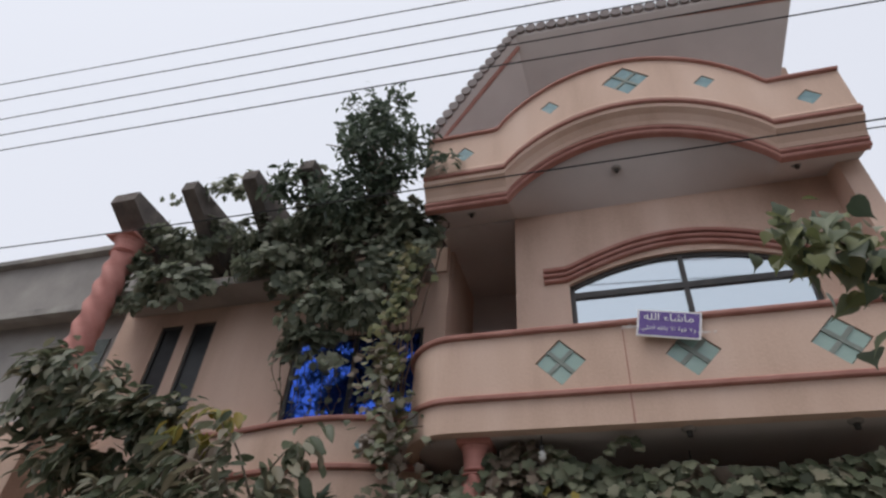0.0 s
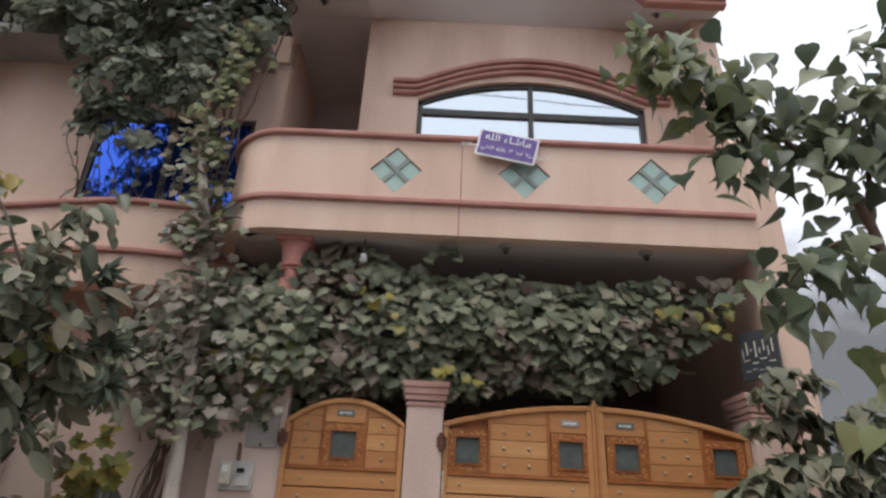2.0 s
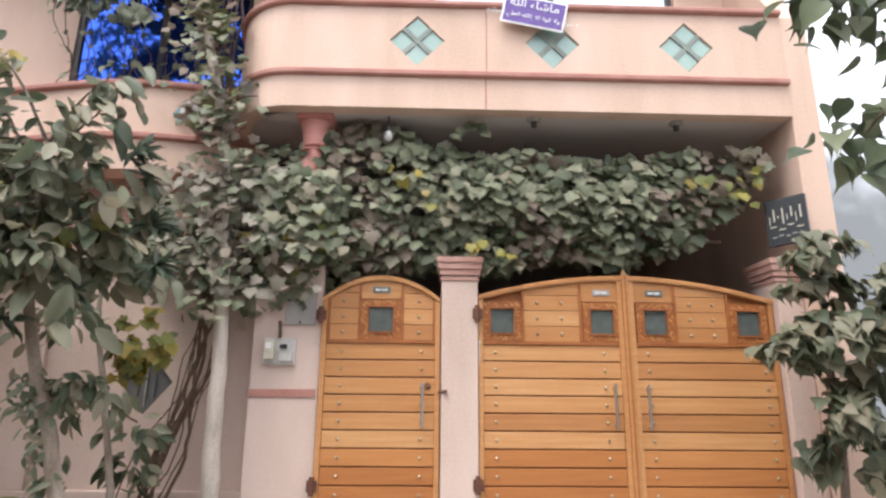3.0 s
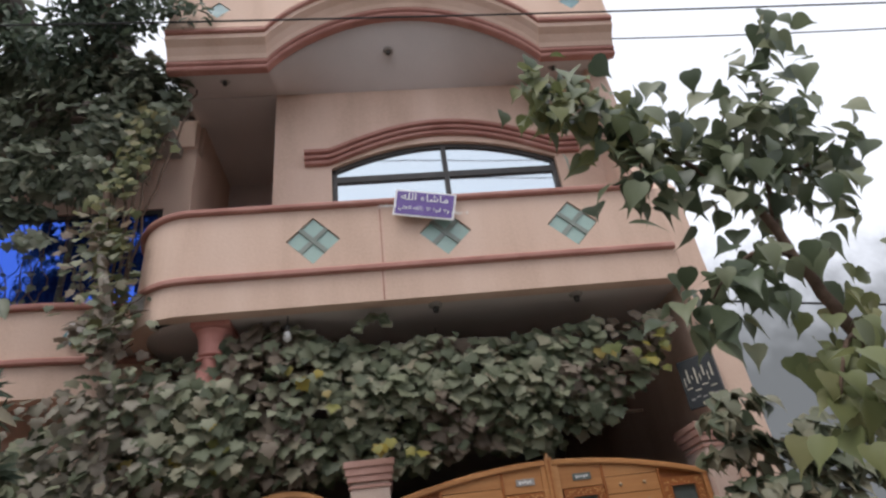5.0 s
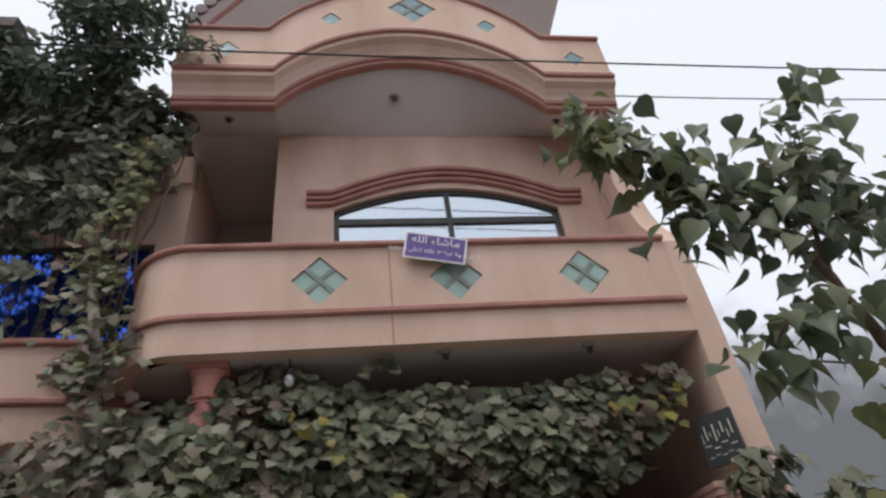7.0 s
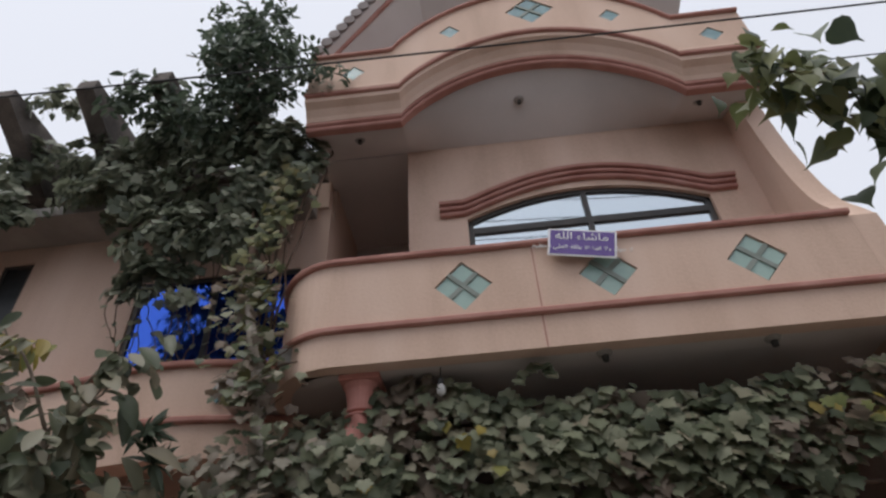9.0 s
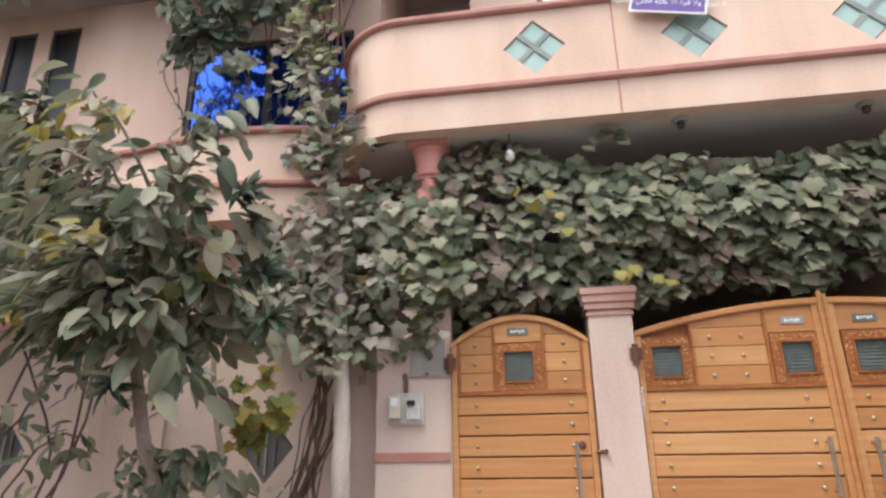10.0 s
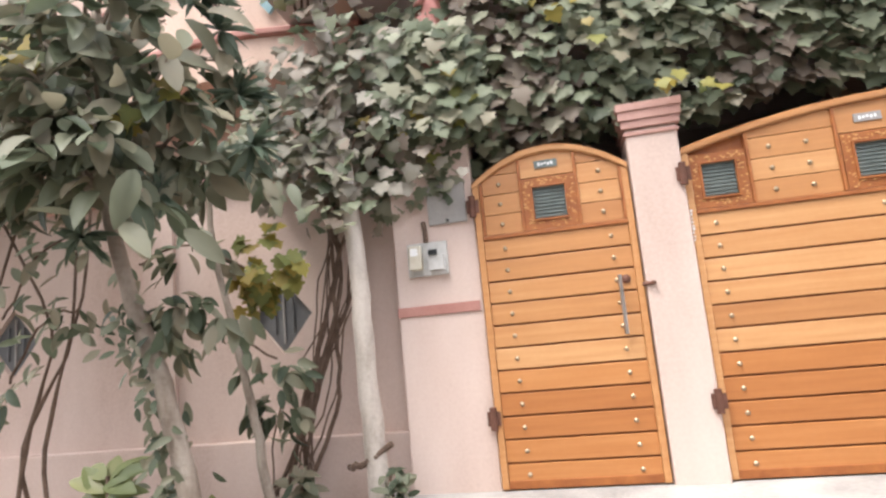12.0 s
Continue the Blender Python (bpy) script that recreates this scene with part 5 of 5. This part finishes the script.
ivy += crown_spots(rnd, Vector((-2.1, -1.56, 1.2)) - tl, (0.36, 0.15, 0.13), 60, (0.08, 0.14), clumps=8)
foliage(tree, TREE_LEAF, ivy, "oval", 210, name="low_leaf")
lob = crown_spots(rnd, Vector((-2.75, -1.85, 2.35)) - tl, (0.35, 0.15, 0.25), 9, (0.09, 0.13), clumps=3) + crown_spots(rnd, Vector((-2.15, -1.8, 2.1)) - tl, (0.22, 0.12, 0.16), 11, (0.08, 0.12), clumps=4)
foliage(tree, VINE_YELLOW, lob, "vine", 20, name="yellow_leaf", rest="yellow_foliage")
for c in ((-1.85, -1.55, 2.5), (-1.9, -1.6, 2.65), (-1.75, -1.5, 1.95), (-2.15, -1.6, 1.75), (-1.8, -1.5, 2.2), (-2.5, -1.65, 1.6)):
    sp = [(Vector(c) - tl, leaf_turn(rnd, (rnd.uniform(-1, 1), -0.4, rnd.uniform(-0.2, 1)), (rnd.uniform(-0.2, 1.2), rnd.uniform(-0.6, 0.2), rnd.uniform(-0.4, 0.8)), 0.4), rnd.uniform(0.11, 0.18)) for k in range(26)]
    foliage(tree, DARK_LEAF, sp, "lance", 26, name="narrow_leaf")

bushy = thing("roadside_tree", "bushy roadside tree with broad dusty leaves before the wall", "tree", (-4.2, -0.75, 0.0))
sl = bushy.location
sp = []
for c, r, n, m in (((-3.9, -0.75, 3.0), (0.7, 0.35, 0.6), 380, 18), ((-4.3, -0.75, 3.8), (0.5, 0.3, 0.45), 220, 12), ((-3.5, -0.85, 2.5), (0.6, 0.35, 0.5), 260, 14), ((-4.9, -0.7, 3.6), (0.9, 0.4, 0.8), 560, 22), ((-6.1, -0.7, 4.4), (0.95, 0.4, 0.8), 620, 20), ((-4.9, -0.7, 2.5), (0.9, 0.4, 0.7), 420, 18), ((-6.2, -0.7, 3.0), (0.9, 0.4, 0.8), 420, 18)):
    sp += crown_spots(rnd, Vector(c) - sl, r, n, (0.14, 0.25), clumps=m, face=(0, -0.45, 0.75), tip=(0, -0.5, -0.5), spread=0.4)
foliage(bushy, TREE_LEAF, sorted(sp, key=lambda s: s[0].y), "oval", 300)
sp = crown_spots(rnd, Vector((-3.6, -1.05, 3.6)) - sl, (0.5, 0.15, 0.25), 40, (0.14, 0.22), clumps=6) + crown_spots(rnd, Vector((-3.9, -1.1, 2.3)) - sl, (0.35, 0.15, 0.2), 30, (0.14, 0.22), clumps=4)
foliage(bushy, VINE_YELLOW, sp, "oval", 70, name="yellow_leaf", rest="yellow_foliage")
foliage(bushy, DRY_LEAF, crown_spots(rnd, Vector((-3.4, -1.0, 3.3)) - sl, (0.45, 0.15, 0.25), 60, (0.12, 0.2), clumps=7), "oval", 60, name="dry_leaf", rest="dry_foliage")
for k in range(6):
    x = -4.4 + 0.17 * k + rnd.uniform(-0.08, 0.08)
    part("stem", tube([p - sl for p in bend([(x, -0.7 + rnd.uniform(-0.15, 0.1), -0.05), (x + rnd.uniform(-0.1, 0.1), -0.7, 0.6), (x + rnd.uniform(-0.3, 0.3), -0.7, 1.3), (x + rnd.uniform(-0.4, 0.4), -0.65, 2.3)], 5, 0.012, k)], [0.013] * 8 + [0.009] * 8, 6), STEM, bushy)

young = thing("sapling", "thin sapling with broad leaves and yellowed vine leaves", "sapling", (-2.18, -0.6, 0.0))
yl = young.location
tp = bend([(-2.18, -0.6, -0.05), (-2.28, -0.6, 0.55), (-2.38, -0.6, 1.05), (-2.52, -0.6, 1.7), (-2.55, -0.6, 2.4)], 5, 0.008, 4)
part("trunk", tube([p - yl for p in tp], [0.032 - 0.018 * i / len(tp) for i in range(len(tp))], 8), BARK, young)
sp = crown_spots(rnd, Vector((-2.45, -0.5, 2.15)) - yl, (0.5, 0.3, 0.4), 130, (0.12, 0.2), clumps=9) + crown_spots(rnd, Vector((-2.25, -0.5, 0.75)) - yl, (0.38, 0.2, 0.35), 60, (0.11, 0.17), clumps=7)
foliage(young, TREE_LEAF, sp, "oval", 120)
sp = crown_spots(rnd, Vector((-2.3, -0.42, 1.56)) - yl, (0.30, 0.14, 0.26), 75, (0.08, 0.13), clumps=9)
foliage(young, VINE_YELLOW, sp, "vine", 60, name="yellow_leaf", rest="yellow_foliage", label="yellow vine leaves")

# low side shoots between the sapling and the roadside tree
low = random.Random(57)
for owner, twigs in ((young, [((-2.2, -0.5, 1.0), (-2.6, -0.62, 1.25), (-2.95, -0.66, 1.2)), ((-2.33, -0.5, 1.55), (-2.7, -0.6, 1.75), (-3.0, -0.65, 1.65))]),
                     (bushy, [((-3.9, -0.7, 1.0), (-3.6, -0.75, 1.35), (-3.3, -0.8, 1.4)), ((-3.95, -0.7, 1.4), (-3.6, -0.75, 1.8), (-3.25, -0.8, 1.85)), ((-4.3, -0.7, 0.7), (-4.1, -0.75, 1.0), (-3.85, -0.8, 1.05))])):
    lo = owner.location
    q = []
    for j, tw in enumerate(twigs):
        pts = bend(list(tw), 6, 0.012, j)
        part("twig", tube([p - lo for p in pts], [0.008] * len(pts), 5), STEM, owner)
        for p in pts[2:]:
            for i in range(3):
                off = Vector((low.uniform(-0.14, 0.14), low.uniform(-0.08, 0.08), low.uniform(-0.16, 0.1)))
                q.append((p + off - lo, leaf_turn(low, (0, -0.6, 0.7), (low.uniform(-0.6, 0.6), -0.3, -0.6), 0.4), low.uniform(0.11, 0.18)))
    foliage(owner, TREE_LEAF, q, "oval", len(q), name="shoot_leaf")

# ---- heart-leaved tree by the lane ----
peepal = thing("heart_leaved_tree", "heart-leaved tree by the lane with long arching branches", "tree", (3.45, -2.15, 0.0))
pl = peepal.location
rnd = random.Random(21)
tp = bend([(3.45, -2.2, -0.32), (3.4, -2.2, 1.0), (3.15, -2.2, 1.8), (2.88, -2.2, 2.3), (2.76, -2.2, 2.75), (2.68, -2.2, 3.1)], 6, 0.008, 6)
part("trunk", tube([p - pl for p in tp], [0.055 - 0.03 * i / len(tp) for i in range(len(tp))], 10, lump=0.08), STEM, peepal, smooth=True)
limbs = [[(2.70, -2.2, 3.05), (2.45, -2.2, 3.38), (2.2, -2.2, 3.64), (1.85, -2.2, 3.98), (1.62, -2.2, 4.2), (1.45, -2.2, 4.30)], [(2.72, -2.2, 2.95), (2.85, -2.15, 3.4), (3.0, -2.1, 3.8), (3.2, -2.1, 4.25)], [(2.45, -2.2, 3.38), (2.6, -2.2, 3.7), (2.75, -2.2, 3.9)], [(2.74, -2.2, 2.8), (2.55, -2.25, 2.82), (2.3, -2.25, 2.7), (2.15, -2.25, 2.55)], [(2.88, -2.2, 2.3), (2.7, -2.3, 2.2), (2.55, -2.3, 1.95)], [(2.85, -2.15, 3.4), (3.2, -2.1, 3.5), (3.5, -2.1, 3.7)], [(2.02, -2.2, 3.84), (2.02, -2.25, 3.6), (1.99, -2.25, 3.3)]]
sp, tender = [], []
for k, lm in enumerate(limbs):
    pts = bend(lm, 6, 0.006, k)
    part("limb", tube([p - pl for p in pts], [0.020 - 0.015 * i / len(pts) for i in range(len(pts))], 6), STEM, peepal)
    for i, p in enumerate(pts):
        if i < 4 or (k == 0 and i < 10 and i % 3):
            continue
        far = 0.55 if (k == 0 and i > 26) else 1.0
        for q in range(5):
            o = Vector((rnd.gauss(0, 0.12) * far, rnd.gauss(0, 0.10), (rnd.gauss(-0.09, 0.10)) * far))
            s = (p + o - pl, leaf_turn(rnd, (0, -0.75, 0.4), (rnd.uniform(-0.5, 0.4), -0.1, -0.9), 0.42), rnd.uniform(0.11, 0.185) * (0.8 if far < 1 else 1))
            (tender if (k in (4,) or (k == 0 and i > 14 and q < 3)) else sp).append(s)
for n, lim in ((20, (2.05, 3.85)), (16, (1.75, 4.08)), (14, (2.08, 3.55)), (24, (3.1, 4.35)), (20, (3.35, 4.6)), (18, (2.65, 3.75)), (16, (2.08, 3.78)), (10, (1.98, 3.3)), (40, (2.85, 3.55)), (26, (2.55, 3.45)), (22, (2.3, 2.66)), (26, (3.15, 3.9)), (24, (3.05, 3.1)), (16, (1.8, 4.1)), (16, (2.1, 3.95)), (12, (1.6, 4.2)), (12, (2.35, 3.75))):
    for q in range(n):
        o = Vector((rnd.gauss(0, 0.15), rnd.gauss(0, 0.12), rnd.gauss(0, 0.13)))
        sp.append((Vector((lim[0], -2.2, lim[1])) + o - pl, leaf_turn(rnd, (0, -0.75, 0.4), (rnd.uniform(-0.5, 0.4), -0.1, -0.9), 0.42), rnd.uniform(0.12, 0.195)))
for n, lim in ((16, (2.75, 2.2)), (24, (2.85, 1.85)), (24, (1.75, 4.08)), (14, (2.0, 3.7)), (14, (2.95, 2.5))):
    for q in range(n):
        o = Vector((rnd.gauss(0, 0.12), rnd.gauss(0, 0.1), rnd.gauss(0, 0.12)))
        tender.append((Vector((lim[0], -2.2, lim[1])) + o - pl, leaf_turn(rnd, (0, -0.75, 0.4), (rnd.uniform(-0.5, 0.4), -0.1, -0.9), 0.42), rnd.uniform(0.10, 0.16)))
rnd.shuffle(sp)
sp = sp[:int(0.7 * len(sp))]
foliage(peepal, HEART_LEAF, sp, "heart", 300)
foliage(peepal, TENDER_LEAF, tender, "heart", len(tender), name="young_leaf")
peepal.matrix_basis = Matrix.Translation((3.027, -2.557, 0.194)) @ Matrix.Diagonal((0.858, 0.858, 0.858, 1))

across = thing("opposite_tree", "tall dark tree across the lane, mirrored in the panes", "tree", (-8.6, -8.9, 0.0))
al = across.location
part("trunk", tube([p - al for p in bend([(-8.6, -8.9, -0.05), (-8.5, -8.9, 3.0), (-8.7, -8.9, 6.5), (-8.6, -8.9, 10.0)], 5, 0.03, 3)], [0.2 - 0.009 * i for i in range(16)], 10, lump=0.15), BARK, across, smooth=True)
mir = random.Random(77)
sp = []
for k in range(12):
    z = 6.0 + 0.45 * k
    e = Vector((-8.6 + mir.uniform(-2.6, 2.6), -8.9 + mir.uniform(-0.6, 0.6), z + mir.uniform(0.3, 1.6)))
    part("limb", tube([p - al for p in bend([(-8.6, -8.9, z), (-8.6 + (e.x + 8.6) * 0.5, -8.9, z + 0.6), e], 5, 0.03, k)], [0.06 - 0.0045 * i for i in range(11)], 6), BARK, across)
    sp += crown_spots(mir, e - al, (1.0, 0.7, 0.8), 340, (0.14, 0.26), clumps=16, face=(0, 0.4, 0.6))
foliage(across, DARK_LEAF, sp, "oval", 0)

side = thing("side_shrub", "layered leafy shrub beside the main gate", "shrub", (2.85, -0.7, 0.0))
sl = side.location
part("stem", tube([p - sl for p in bend([(2.9, -0.7, -0.05), (2.88, -0.7, 1.0), (2.92, -0.7, 2.0), (2.85, -0.75, 2.4)], 5, 0.01, 1)], [0.03] * 8 + [0.02] * 8, 7), BARK, side)
sp = []
for c, r, n in (((2.85, -0.75, 2.3), (0.28, 0.25, 0.14), 110), ((2.9, -0.75, 2.05), (0.34, 0.25, 0.14), 110), ((2.95, -0.8, 1.6), (0.42, 0.3, 0.3), 170), ((2.62, -0.75, 1.62), (0.25, 0.2, 0.12), 50), ((3.05, -0.8, 1.0), (0.55, 0.3, 0.45), 320), ((3.25, -0.95, 1.55), (0.4, 0.25, 0.4), 200), ((3.3, -1.0, 2.0), (0.3, 0.2, 0.25), 90), ((2.55, -0.85, 1.55), (0.3, 0.2, 0.12), 70)):
    sp += crown_spots(rnd, Vector(c) - sl, r, n, (0.10, 0.16), clumps=9, face=(0, -0.3, 0.9), tip=(0, -0.6, -0.3), spread=0.3)
foliage(side, TREE_LEAF, sorted(sp, key=lambda s: s[0].y), "heart", 200)

# ---- low plants at the wall's foot ----
for x, y, top, mat, spread, label in ((-2.72, -1.25, 0.52, TENDER_LEAF, 0.24, "pale green plant with long upright leaves by the trunk"), (-2.36, -0.95, 0.24, VINE_YELLOW, 0.13, "low yellowish shoots at the sapling's foot")):
    p = thing("foot_plant", label, "plant", (x, y, 0.0), group="plants at the wall")
    part("stem", tube([(0, 0, -0.05), (0.01, 0, top * 0.5), (0, 0, top)], 0.009, 6), STEM, p)
    q = []
    for k in range(18):
        a = 2.4 * k
        q.append((Vector((0.015 * math.cos(a), 0.015 * math.sin(a), top * (0.55 + 0.025 * k))), leaf_turn(rnd, (-0.5 * math.cos(a), -0.6, 0.7), (0.8 * math.cos(a), 0.8 * math.sin(a), 0.75), 0.15), rnd.uniform(0.75, 1.1) * spread))
    foliage(p, mat, q, "oval", 18)
for x, y, s in ((-3.35, -0.5, 0.24), (-3.15, -0.3, 0.2), (-1.62, -0.25, 0.12), (-2.25, -0.15, 0.14)):
    p = thing("foot_plant", "small leafy plant at the foot of the wall", "plant", (x, y, 0.0), group="plants at the wall")
    q = [(Vector((rnd.gauss(0, 0.05), rnd.gauss(0, 0.05), rnd.uniform(0.08, 0.25))), leaf_turn(rnd, (0, -0.5, 0.8), (rnd.uniform(-1, 1), rnd.uniform(-1, 0.3), 0.5), 0.3), rnd.uniform(s * 0.7, s * 1.2)) for k in range(26)]
    foliage(p, TREE_LEAF, q, "lance" if s > 0.15 else "oval", 26)
    part("stem", tube([(0, 0, -0.05), (0.01, 0, 0.12), (0, 0, 0.24)], 0.01, 6), STEM, p)
